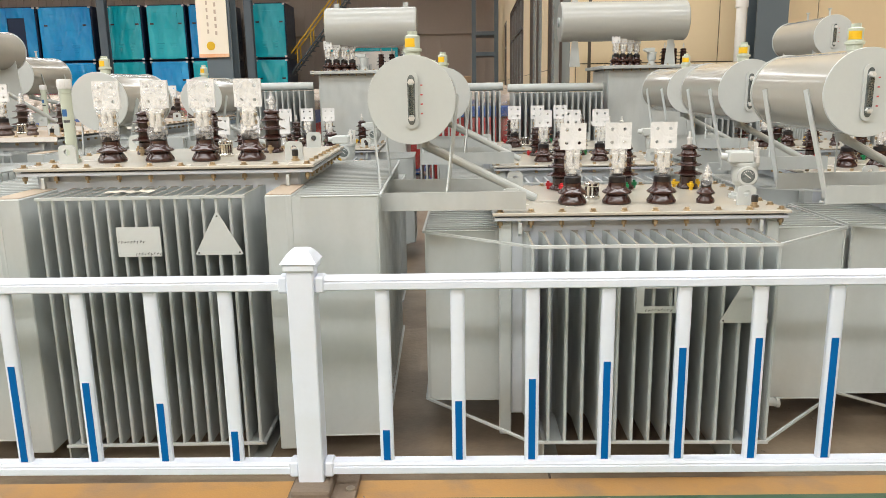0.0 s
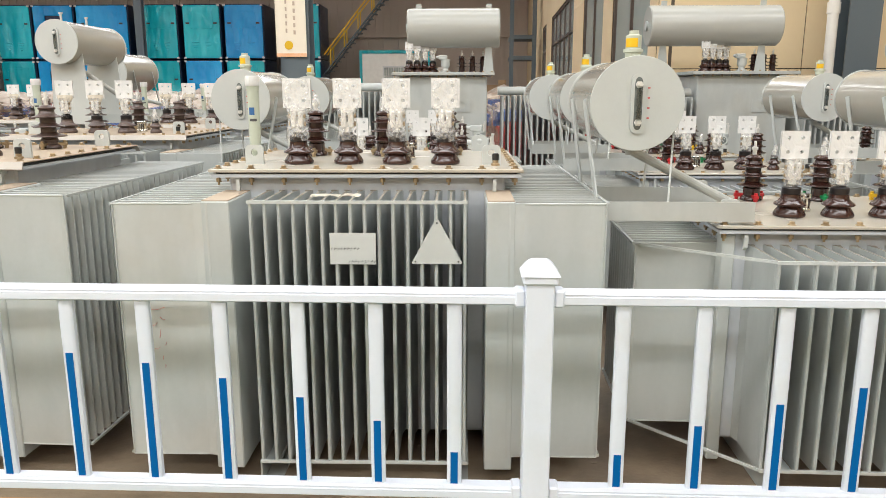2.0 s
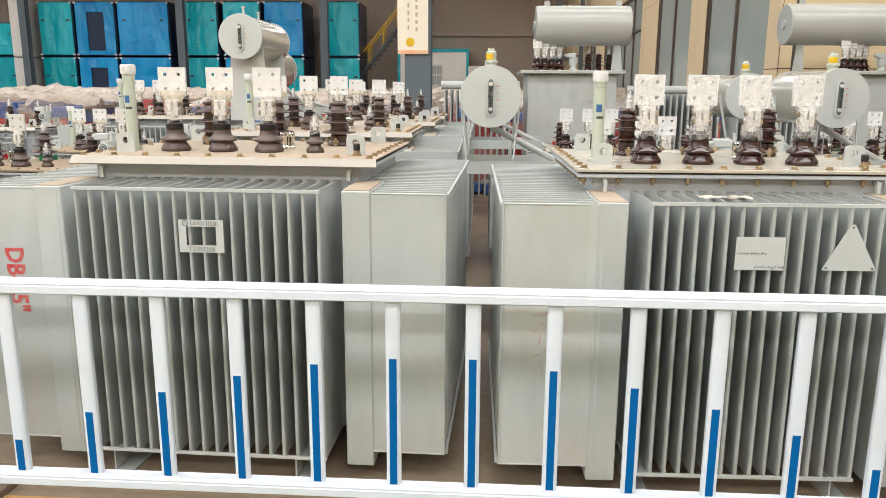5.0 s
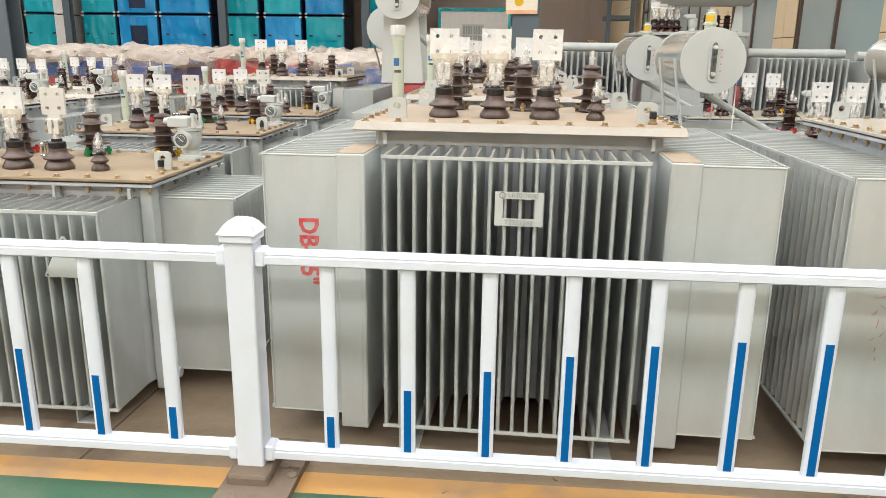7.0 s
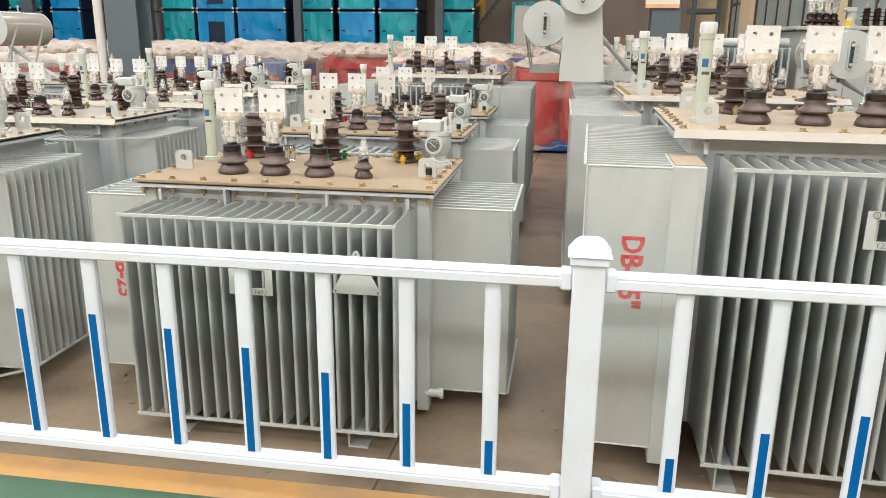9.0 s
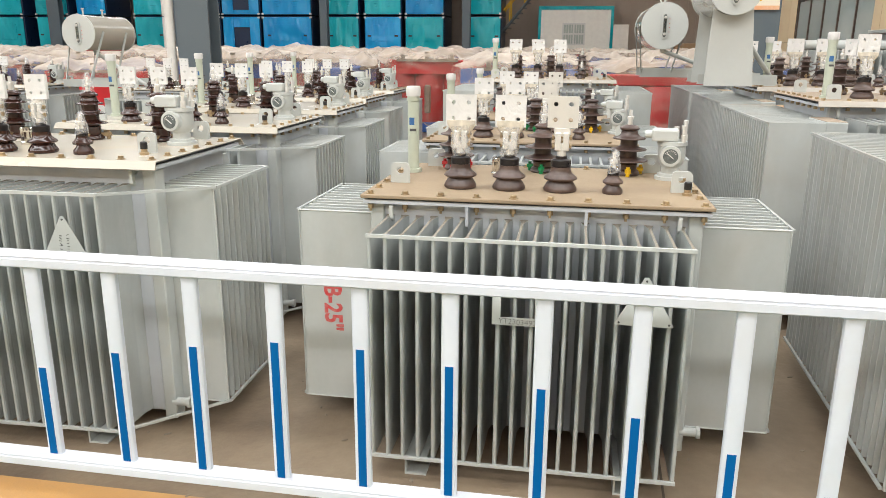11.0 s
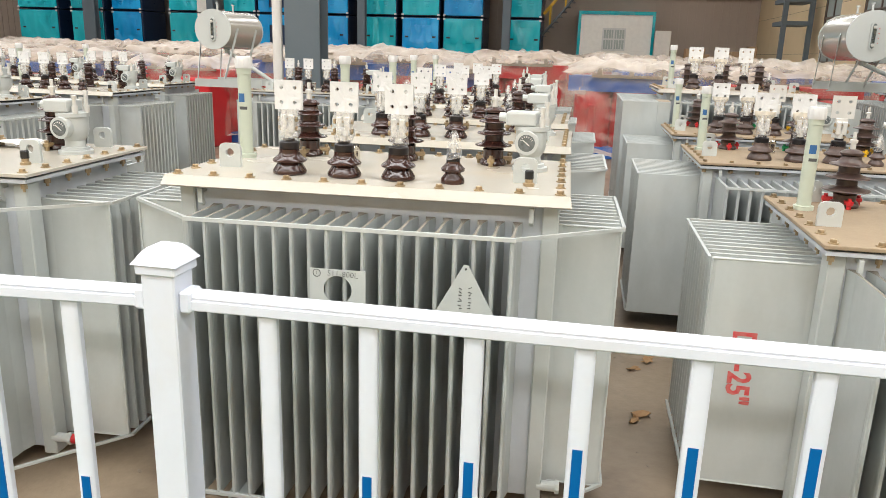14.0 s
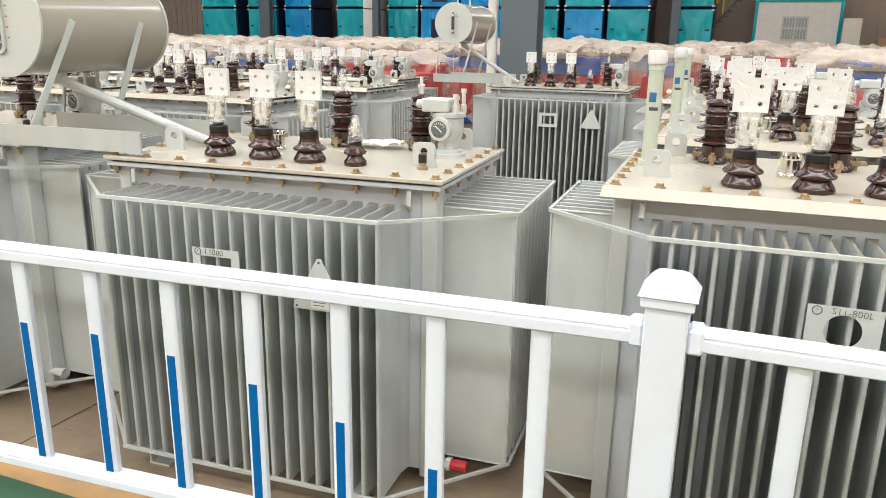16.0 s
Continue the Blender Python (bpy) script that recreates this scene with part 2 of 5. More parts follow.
GREENF = mat("worn_green_floor", (0.042, 0.115, 0.066), 0.4, col2=(0.075, 0.135, 0.088), scale=3, amount=0.8, bump=0.1, dirt=(0.16, 0.2, 0.14), dirt_scale=4, dirt_amount=0.6)
BACKW = mat("brown_grey_sheet_wall", (0.46, 0.385, 0.325), 0.6, col2=(0.38, 0.315, 0.265), scale=0.4, fine=8)
CREAM = mat("cream_wall_panel", (0.74, 0.59, 0.37), 0.55, col2=(0.68, 0.53, 0.33), scale=0.8, fine=20, bump=0.03, jitter=0.03)
JOINT = mat("dark_joint", (0.09, 0.07, 0.05), 0.8)
FRAME = mat("dark_window_frame", (0.10, 0.07, 0.055), 0.4)
# pale grey-green base has the hall's reflection in the glass painted in
PANE = mat("pane_painted_reflection", (0.36, 0.42, 0.40), 0.06, col2=(0.46, 0.51, 0.48), scale=1.0, bump=0)
STEELCOL = mat("blue_grey_steel_column", (0.10, 0.13, 0.15), 0.5, col2=(0.13, 0.155, 0.17), scale=2)
PIPEW = mat("white_pipe", (0.74, 0.72, 0.68), 0.4)
NAVY = mat("dark_navy_panel", (0.008, 0.026, 0.07), 0.3)
BLUEF = mat("blue_film_panel", (0.0, 0.24, 0.60), 0.16, col2=(0.02, 0.44, 0.82), scale=0.55, fine=1.6, amount=0.9, bump=1.0, bump_scale=1.5, bump_dist=0.22, bump_detail=1.2, stretch=(1.2, 1, 0.6), jitter=0.12)
TEALF = mat("teal_film_panel", (0.0, 0.38, 0.47), 0.16, col2=(0.03, 0.60, 0.68), scale=0.55, fine=1.6, amount=0.9, bump=1.0, bump_scale=1.5, bump_dist=0.22, bump_detail=1.2, stretch=(1.2, 1, 0.6), jitter=0.15)
CASTRED = mat("red_resin_coil", (0.5, 0.025, 0.028), 0.45, jitter=0.1)
CASTBLUE = mat("blue_painted_core", (0.03, 0.11, 0.38), 0.45, jitter=0.1)
CABW = mat("white_cabinet_paint", (0.86, 0.84, 0.78), 0.4, bump=0.02)
ROOFM = mat("white_roof_sheet", (0.62, 0.62, 0.6), 0.6, scale=0.5)
POSTER = mat("poster_white", (0.82, 0.76, 0.64), 0.5, col2=(0.82, 0.7, 0.55), scale=2, bump=0)
POSTERT = mat("pale_print", (0.52, 0.42, 0.33), 0.6, bump=0)
POSTERO = mat("poster_orange", (0.8, 0.40, 0.20), 0.5, col2=(0.82, 0.6, 0.4), scale=6, amount=0.9, bump=0)


# ---- mesh helpers ----
def box(bm, x0, y0, z0, x1, y1, z1, bev=0.0, seg=1):
    vs = bmesh.ops.create_cube(bm, size=1.0, matrix=Matrix.Translation(((x0 + x1) / 2, (y0 + y1) / 2, (z0 + z1) / 2)) @ Matrix.Diagonal((x1 - x0, y1 - y0, z1 - z0, 1)))["verts"]
    if bev:
        es = {e for v in vs for e in v.link_edges}
        bmesh.ops.bevel(bm, geom=list(es), offset=bev, segments=seg, affect="EDGES", profile=0.5)


def lathe(bm, prof, n=20, at=(0, 0, 0), axis="z"):
    """A turned shape: prof is a list of (radius, height)."""
    rings = []
    for r, h in prof:
        ring = []
        for k in range(n):
            a = 2 * math.pi * k / n
            p = (r * math.cos(a), r * math.sin(a), h)
            if axis == "y":
                p = (p[0], h, p[1])
            elif axis == "x":
                p = (h, p[0], p[1])
            ring.append(bm.verts.new((p[0] + at[0], p[1] + at[1], p[2] + at[2])))
        rings.append(ring)
    fs = []
    for a, b in zip(rings, rings[1:]):
        for k in range(n):
            fs.append(bm.faces.new((a[k], a[(k + 1) % n], b[(k + 1) % n], b[k])))
    fs.append(bm.faces.new(rings[0][::-1]))
    fs.append(bm.faces.new(rings[-1]))
    bmesh.ops.recalc_face_normals(bm, faces=fs)
    return rings


def bar(bm, p, q, w, h=None, n=4):
    """A straight bar of square (n=4) or round section between two points."""
    p, q = Vector(p), Vector(q)
    d = q - p
    rot = d.to_track_quat("Z", "Y").to_matrix().to_4x4()
    r = w / 2 * (math.sqrt(2) if n == 4 else 1)
    turn = Matrix.Rotation(math.pi / 4, 4, "Z") if n == 4 else Matrix.Identity(4)
    sc = Matrix.Diagonal((1, (h or w) / w, 1, 1))
    bmesh.ops.create_cone(bm, cap_ends=True, segments=n, radius1=r, radius2=r, depth=d.length, matrix=Matrix.Translation((p + q) / 2) @ rot @ sc @ turn)


def prism(bm, pts, z0, z1, axis="z"):
    """A flat outline pulled out along an axis."""
    def put(u, v, h):
        return (u, v, h) if axis == "z" else ((u, h, v) if axis == "y" else (h, u, v))
    lo = [bm.verts.new(put(u, v, z0)) for u, v in pts]
    hi = [bm.verts.new(put(u, v, z1)) for u, v in pts]
    n = len(pts)
    fs = [bm.faces.new((lo[k], lo[(k + 1) % n], hi[(k + 1) % n], hi[k])) for k in range(n)]
    fs += [bm.faces.new(lo[::-1]), bm.faces.new(hi)]
    bmesh.ops.recalc_face_normals(bm, faces=fs)


def plate_holes(bm, w, h, th, holes, r, n=8):
    """An upright plate in x and z, centred, cut by a grid of round holes (columns, rows)."""
    cols, rows = holes
    for side in (-th / 2, th / 2):
        for i in range(cols):
            for j in range(rows):
                x0, z0 = -w / 2 + w * i / cols, -h / 2 + h * j / rows
                x1, z1 = x0 + w / cols, z0 + h / rows
                cx, cz = (x0 + x1) / 2, (z0 + z1) / 2
                outer, inner = [], []
                for k in range(n):
                    a = 2 * math.pi * k / n
                    c, s = math.cos(a), math.sin(a)
                    f = 1 / max(abs(c), abs(s))
                    outer.append(bm.verts.new((cx + c * f * (x1 - x0) / 2, side, cz + s * f * (z1 - z0) / 2)))
                    inner.append(bm.verts.new((cx + c * r, side, cz + s * r)))
                for k in range(n):
                    q = (outer[k], outer[(k + 1) % n], inner[(k + 1) % n], inner[k])
                    bm.faces.new(q if side > 0 else q[::-1])
                if side > 0:
                    ring = [bm.verts.new((v.co.x, -side, v.co.z)) for v in inner]
                    for k in range(n):
                        bm.faces.new((inner[k], inner[(k + 1) % n], ring[(k + 1) % n], ring[k]))
    for a, b in (((-w / 2, -h / 2), (w / 2, -h / 2)), ((w / 2, -h / 2), (w / 2, h / 2)), ((w / 2, h / 2), (-w / 2, h / 2)), ((-w / 2, h / 2), (-w / 2, -h / 2))):
        v = [bm.verts.new((a[0], -th / 2, a[1])), bm.verts.new((b[0], -th / 2, b[1])), bm.verts.new((b[0], th / 2, b[1])), bm.verts.new((a[0], th / 2, a[1]))]
        bm.faces.new(v)


def mesh_of(bm, name, material, smooth=None):
    me = bpy.data.meshes.new(name)
    bm.to_mesh(me)
    bm.free()
    me.materials.append(material)
    if smooth:
        me.shade_smooth()
        me.set_sharp_from_angle(angle=radians(smooth))
    return me


def part(name, bm, material, parent, label="", at=None, smooth=None):
    """Links a bmesh (or a shared mesh) as one mesh object under a thing or a part."""
    me = bm if isinstance(bm, bpy.types.Mesh) else mesh_of(bm, name, material, smooth)
    ob = new(name, me)
    if parent:
        ob.parent = parent
    if at is not None:
        ob.matrix_basis = at if isinstance(at, Matrix) else Matrix.Translation(at)
    if label:
        ob["label"] = label
    return ob


def thing(name, label, category, group="", kind="", m=None):
    ob = new(name)
    if m is not None:
        ob.matrix_basis = m
    return tagged(ob, label, category, group, kind)


def solid(name, bm, material, label, category, group="", kind="", m=None, smooth=None):
    ob = new(name, mesh_of(bm, name, material, smooth))
    if m is not None:
        ob.matrix_basis = m
    return tagged(ob, label, category, group, kind)


def lettering(text, size, material, depth=0.0006, bold=0.0):
    """A mesh of writing with the built-in font, in x and z, facing -y, centred."""
    cu = bpy.data.curves.new("writing", "FONT")
    cu.body, cu.size, cu.extrude, cu.align_x, cu.align_y = text, size, depth, "CENTER", "CENTER"
    cu.resolution_u, cu.offset = 2, bold
    ob = bpy.data.objects.new("writing", cu)
    scene.collection.objects.link(ob)
    me = bpy.data.meshes.new_from_object(ob.evaluated_get(bpy.context.evaluated_depsgraph_get()))
    bpy.data.objects.remove(ob)
    me.transform(Matrix.Rotation(math.pi / 2, 4, "X"))
    me.materials.clear()
    me.materials.append(material)
    return me


# ---- the hall ----
def setting(name, bm, material, label, category, smooth=None):
    return solid(name, bm, material, label, category, kind="structure", smooth=smooth)


bm = bmesh.new()
box(bm, -46, -14, -0.3, 14, 44, 0)
floor = setting("floor", bm, CONCRETE, "worn brown concrete factory floor with stains", "floor")
SLOPE = -0.0125   # the fence and floor line turn a little off the x axis
line_turn = math.degrees(math.atan(SLOPE))
bm = bmesh.new()
box(bm, -36, -0.05, 0.0, 14, 0.068, 0.003)
line = setting("floor_line", bm, ORANGE, "worn orange painted line on the floor", "floor marking")
line.matrix_basis = pose(-4.5, 2.324, 0, 0, 0, 0)
bm = bmesh.new()
box(bm, -36, -1.75, 0.0, 14, -0.05, 0.003)
aisle = setting("aisle_floor", bm, GREENF, "worn green painted aisle floor", "floor")
aisle.matrix_basis = pose(-4.5, 2.324, 0, 0, 0, 0)
for jx in (0.25, -4.37, -8.98, -13.6):
    bm = bmesh.new()
    box(bm, -0.004, 2.2, 0.0, 0.004, 42.0, 0.0012)
    setting("floor_joint", bm, JOINT, "dark joint between concrete floor bays", "floor joint").matrix_basis = pose(jx, 0, 0, 0, 0, -2)
bm = bmesh.new()
for k in range(420):
    dx, dy = random.uniform(-9.5, 1.8), random.uniform(1.7, 4.6)
    s = random.uniform(0.003, 0.011)
    bmesh.ops.create_icosphere(bm, subdivisions=1, radius=s, matrix=Matrix.Translation((dx, dy, 0.003)) @ Matrix.Rotation(random.uniform(0, 3), 4, "Z") @ Matrix.Diagonal((1.6, 0.7, 0.3, 1)))
solid("floor_debris", bm, RUST, "small brown grit and flakes on the floor", "debris", kind="stuff")

bm = bmesh.new()
box(bm, -46, 43.0, 0, 14, 43.3, ROOF_Z)
xx = -45.5
while xx < 13.5:
    box(bm, xx, 42.95, 0.0, xx + 0.14, 43.0, ROOF_Z)
    xx += 0.42
for zz in (4.3, 6.6):
    box(bm, -46, 42.75, zz, 14, 42.93, zz + 0.2)
setting("wall_north", bm, BACKW, "brown-grey ribbed steel sheet wall of the hall", "wall")
bm = bmesh.new()
box(bm, -46.3, -14, 0, -46, 43.3, ROOF_Z)
setting("wall_west", bm, BACKW, "brown-grey steel sheet wall of the hall", "wall")
bm = bmesh.new()
box(bm, -46.3, -14.3, 0, 14.3, -14, ROOF_Z)
setting("wall_south", bm, CREAM, "cream painted wall of the hall", "wall")
bm = bmesh.new()
box(bm, 14, -14, 0, 14.3, 43.3, ROOF_Z)
setting("wall_east", bm, CREAM, "cream painted wall of the hall", "wall")
bm = bmesh.new()
edges = [-14.0] + [e for sy in SKYLIGHTS for e in (sy - 0.8, sy + 0.8)] + [43.0]
for a, b in zip(edges[0::2], edges[1::2]):
    box(bm, -46, a, ROOF_Z, 14, b, ROOF_Z + 0.1)
box(bm, -46, -14, ROOF_Z, -42, 43, ROOF_Z + 0.1)
box(bm, 8, -14, ROOF_Z, 14, 43, ROOF_Z + 0.1)
setting("ceiling", bm, ROOFM, "pale steel roof sheets with long skylight openings", "ceiling")

# the cream office block on one side, with panel joints and tall dark windows
AX, AY = 1.6, 9.55


def office_wall(name, m, length, windows, joints):
    """A wall in local x (0 to length), outer face at y=0 facing -y, with window openings (x0, x1, z0, z1)."""
    wall = thing(name, "cream panelled office wall with dark joints", "wall", kind="structure", m=m)
    zs = [0, 1.62, 3.25, 4.9, 6.9, ROOF_Z]
    xs = sorted(set([0, length] + list(joints)))
    wins = sorted(windows)
    bmj = bmesh.new()
    box(bmj, 0, 0.012, 0, 0.02, 0.2, ROOF_Z)
    cuts = sorted({0, length, *[w for win in wins for w in win[:2]]})
    for a, b in zip(cuts, cuts[1:]):
        hole = [w for w in wins if w[0] <= a + 1e-6 and w[1] >= b - 1e-6]
        lo = 0
        for w in sorted(hole, key=lambda w: w[2]):
            box(bmj, a, 0.012, lo, b, 0.2, w[2])
            lo = w[3]
        box(bmj, a, 0.012, lo, b, 0.2, ROOF_Z)
    part("wall_core", bmj, JOINT, wall)
    for x0, x1 in zip(xs, xs[1:]):
        for z0, z1 in zip(zs, zs[1:]):
            pieces = [(x0, x1, z0, z1)]
            for w in wins:
                out = []
                for a, b, c, d in pieces:
                    if w[0] >= b or w[1] <= a or w[2] >= d or w[3] <= c:
                        out.append((a, b, c, d))
                        continue
                    if w[0] > a:
                        out.append((a, w[0], c, d))
                    if w[1] < b:
                        out.append((w[1], b, c, d))
                    aa, bb = max(a, w[0]), min(b, w[1])
                    if w[2] > c:
                        out.append((aa, bb, c, w[2]))
                    if w[3] < d:
                        out.append((aa, bb, w[3], d))
                pieces = out
            for a, b, c, d in pieces:
                if b - a < 0.03 or d - c < 0.03:
                    continue
                bmp = bmesh.new()
                ga = 0.006 if a in xs else 0.0
                gb = 0.006 if b in xs else 0.0
                box(bmp, a + ga, 0, c + 0.006, b - gb, 0.012, d - 0.006)
                part("panel", bmp, CREAM, wall)
    for a, b, c, d in wins:
        win = thing("window", "tall dark-framed window with grey-green panes", "window", kind="structure", m=m)
        bmf = bmesh.new()
        f = 0.06
        n_v = max(2, round((b - a) / 1.5))
        posts = [a + (b - a) * k / n_v for k in range(n_v + 1)]
        mid = c + (d - c) * 0.62
        for q in [(a, c, b, c + f), (a, d - f, b, d), (a, c, a + f, d), (b - f, c, b, d), (a, mid, b, mid + 0.05)] + [(v - 0.035, c, v + 0.035, d) for v in posts[1:-1]]:
            box(bmf, q[0], 0.03, q[1], q[2], 0.1, q[3])
        part("window_frame", bmf, FRAME, win)
        for u, v in zip(posts, posts[1:]):
            for g, h in ((c, mid), (mid, d)):
                bmp = bmesh.new()
                box(bmp, u + 0.02, 0.07, g + 0.02, v - 0.02, 0.08, h - 0.02)
                part("pane", bmp, PANE, win)
    return wall


office_wall("wall_office_side", Matrix.Translation((AX + 0.95, 43.0, 0)) @ Matrix.Rotation(radians(-91.7), 4, "Z"), 33.46,
            [(29.95, 33.0, 0.9, 5.2), (25.9, 28.9, 0.9, 5.2), (17.0, 23.9, 1.3, 3.75), (12.6, 14.6, 1.3, 3.75)],
            [3.3, 6.6, 9.9, 12.3, 16.2, 24.4, 29.4])
office_wall("wall_office_front", Matrix.Translation((AX - 0.03, AY, 0)), 12.4, [], [1.75, 2.95, 5.3, 6.5, 8.9])

# steel columns, the pipes beside them and the poster on one of them
def steel_column(x, y, w=0.42, d=0.30, label="blue-grey painted steel H column of the hall"):
    bm = bmesh.new()
    t = 0.022
    box(bm, -w / 2, -d / 2, 0, w / 2, -d / 2 + t, ROOF_Z)
    box(bm, -w / 2, d / 2 - t, 0, w / 2, d / 2, ROOF_Z)
    box(bm, -0.012, -d / 2 + t, 0, 0.012, d / 2 - t, ROOF_Z)
    box(bm, -w / 2 - 0.06, -d / 2 - 0.06, 0, w / 2 + 0.06, d / 2 + 0.06, 0.03)
    return solid("steel_column", bm, STEELCOL, label, "column", "hall columns", "structure", pose(x, y, 0))


def drain_pipe(x, y, r=0.058):
    bm = bmesh.new()
    lathe(bm, [(r, 0), (r, 2.2), (r + 0.012, 2.2), (r + 0.012, 2.32), (r, 2.32), (r, ROOF_Z)], 20)
    return solid("drain_pipe", bm, PIPEW, "white plastic drain pipe beside a steel column", "pipe", "drain pipes", m=pose(x, y, 0), smooth=40)


steel_column(-9.17, 9.4)
drain_pipe(-9.48, 9.28)
steel_column(3.72, 9.1, 0.36)
drain_pipe(3.36, 8.95)
steel_column(-2.70, 9.166, 0.3)
steel_column(-15.6, 9.4)
for fx, fw in ((-25.4, 0.36), (-17.25, 0.38), (-9.95, 0.38), (-32.4, 0.7)):
    steel_column(fx, 38.6, fw, 0.38, "dark steel post in front of stacked enclosures")
poster = thing("poster", "pale poster with an orange border on a steel column", "poster", m=pose(-2.752, 9.0, 0))
bm = bmesh.new()
box(bm, -0.175, -0.012, 1.78, 0.175, 0.0, 2.62)
part("poster_sheet", bm, POSTER, poster)
bm = bmesh.new()
box(bm, -0.175, -0.016, 1.75, 0.175, 0.0, 1.79)
part("border", bm, POSTERO, poster, "orange border")
bm = bmesh.new()
box(bm, -0.175, -0.016, 2.5, 0.175, -0.0125, 2.62)
part("border", bm, POSTERO, poster, "orange border")
bm = bmesh.new()
lathe(bm, [(0.05, -0.016), (0.05, -0.0125)], 14, (-0.03, 0, 1.88), "y")
part("printed_shape", bm, YELLOW, poster)
for k in range(5):
    for x, w, z in ((0.03, 0.025, 2.0), (-0.06, 0.02, 2.02)):
        bm = bmesh.new()
        box(bm, x, -0.016, z + 0.08 * k, x + w, -0.0125, z + 0.045 + 0.08 * k)
        part("printed_bar", bm, POSTERT, poster)


# ---- the white fence ----
def fence_post(x, y, rise=0.0):
    post = thing("fence_post", "white square steel fence post with domed cap and rubber foot", "fence post", "fence posts", m=pose(x, y, 0, 0, 0, line_turn))
    bm = bmesh.new()
    box(bm, -0.043, -0.043, 0.05, 0.043, 0.043, 0.80 + rise, 0.004)
    part("shaft", bm, WHITE, post)
    bm = bmesh.new()
    box(bm, -0.052, -0.052, 0.792 + rise, 0.052, 0.052, 0.818 + rise, 0.004)
    part("cap_skirt", bm, WHITE, post)
    bm = bmesh.new()
    n, prev = 7, None
    for k in range(n):
        u = k / (n - 1)
        s = 0.058 * (1 - u) ** 0.62 if k < n - 1 else 0.006
        z = 0.818 + rise + 0.043 * math.sin(u * math.pi / 2) ** 1.2
        ring = [bm.verts.new((a * s, b * s, z)) for a, b in ((-1, -1), (1, -1), (1, 1), (-1, 1))]
        if prev:
            for i in range(4):
                bm.faces.new((prev[i], prev[(i + 1) % 4], ring[(i + 1) % 4], ring[i]))
        else:
            bm.faces.new(ring[::-1])
        prev = ring
    bm.faces.new(prev)
    part("cap", bm, WHITE, post, "domed white cap")
    for side in (-1, 1):
        for z in (0.742, 0.099):
            bm = bmesh.new()
            box(bm, min(side * 0.043, side * 0.075), -0.031, z - 0.026, max(side * 0.043, side * 0.075), 0.031, z + 0.029, 0.006)
            part("rail_socket", bm, WHITE, post)
    bm = bmesh.new()
    box(bm, -0.062, -0.10, 0.0, 0.072, 0.10, 0.062, 0.012, 2)
    pts = [(-0.075, -0.20), (0.13, -0.20), (0.15, -0.17), (0.15, 0.17), (0.12, 0.2), (-0.05, 0.2), (-0.075, 0.17)]
    prism(bm, pts, 0.0, 0.028)
    part("foot", bm, BASE_RUBBER, post, "brown rubber foot")
    bm = bmesh.new()
    lathe(bm, [(0.016, 0.026), (0.016, 0.034), (0.008, 0.036)], 10, (0.13, -0.03, 0))
    part("bolt", bm, RUST, post)
    return post


STRIPS = (0.235, 0.335, 0.412, 0.474, 0.518, 0.545)
bal_bm = bmesh.new()
pts = []
for k in range(16):
    a = 2 * math.pi * k / 16
    c, s = math.cos(a), math.sin(a)
    pts.append((0.0235 * math.copysign(abs(c) ** 0.6, c), 0.0135 * math.copysign(abs(s) ** 0.6, s)))
prism(bal_bm, pts, 0.110, 0.730)
BAL = mesh_of(bal_bm, "baluster", WHITE, 35)


def rail_mesh(length, z):
    bm = bmesh.new()
    outline = [(-0.027, -0.013), (-0.027, 0.008), (-0.021, 0.010), (-0.021, 0.014), (-0.024, 0.016), (-0.019, 0.026), (0.019, 0.026), (0.024, 0.016), (0.021, 0.012), (0.027, 0.008), (0.027, -0.013), (0.022, -0.017), (-0.022, -0.017)]
    prism(bm, [(u, v + z) for u, v in outline], 0.07, length - 0.07, "x")
    return bm


def fence_panel(x0, y0, x1, y1):
    length = math.hypot(x1 - x0, y1 - y0)
    ang = math.degrees(math.atan2(y1 - y0, x1 - x0))
    pan = thing("fence", "section of white steel fence with blue reflective strips", "fence", "fence sections", m=pose(x0, y0, 0, 0, 0, ang))
    part("top_rail", rail_mesh(length, 0.740), WHITE, pan)
    part("bottom_rail", rail_mesh(length, 0.097), WHITE, pan)
    step = (length - 2 * 0.256) / 11
    for k in range(12):
        bx = 0.256 + step * k
        b = part("baluster", BAL, None, pan, at=(bx, 0, 0))
        top = STRIPS[min(k, 11 - k)] + random.uniform(-0.003, 0.003)
        bm = bmesh.new()
        box(bm, -0.0115, -0.0152, 0.127, 0.0115, -0.0125, top)
        part("reflective_strip", bm, BLUE_TAPE, b, "blue reflective strip")
    return pan


POSTS = [(2.70, 2.29), (-0.484, 2.322), (-3.667, 2.357), (-6.88, 2.375), (-10.03, 2.185)]
for n, p in enumerate(POSTS):
    fence_post(*p, 0.018 if n > 2 else 0.0)
for a, b in zip(POSTS, POSTS[1:]):
    fence_panel(*b, *a)


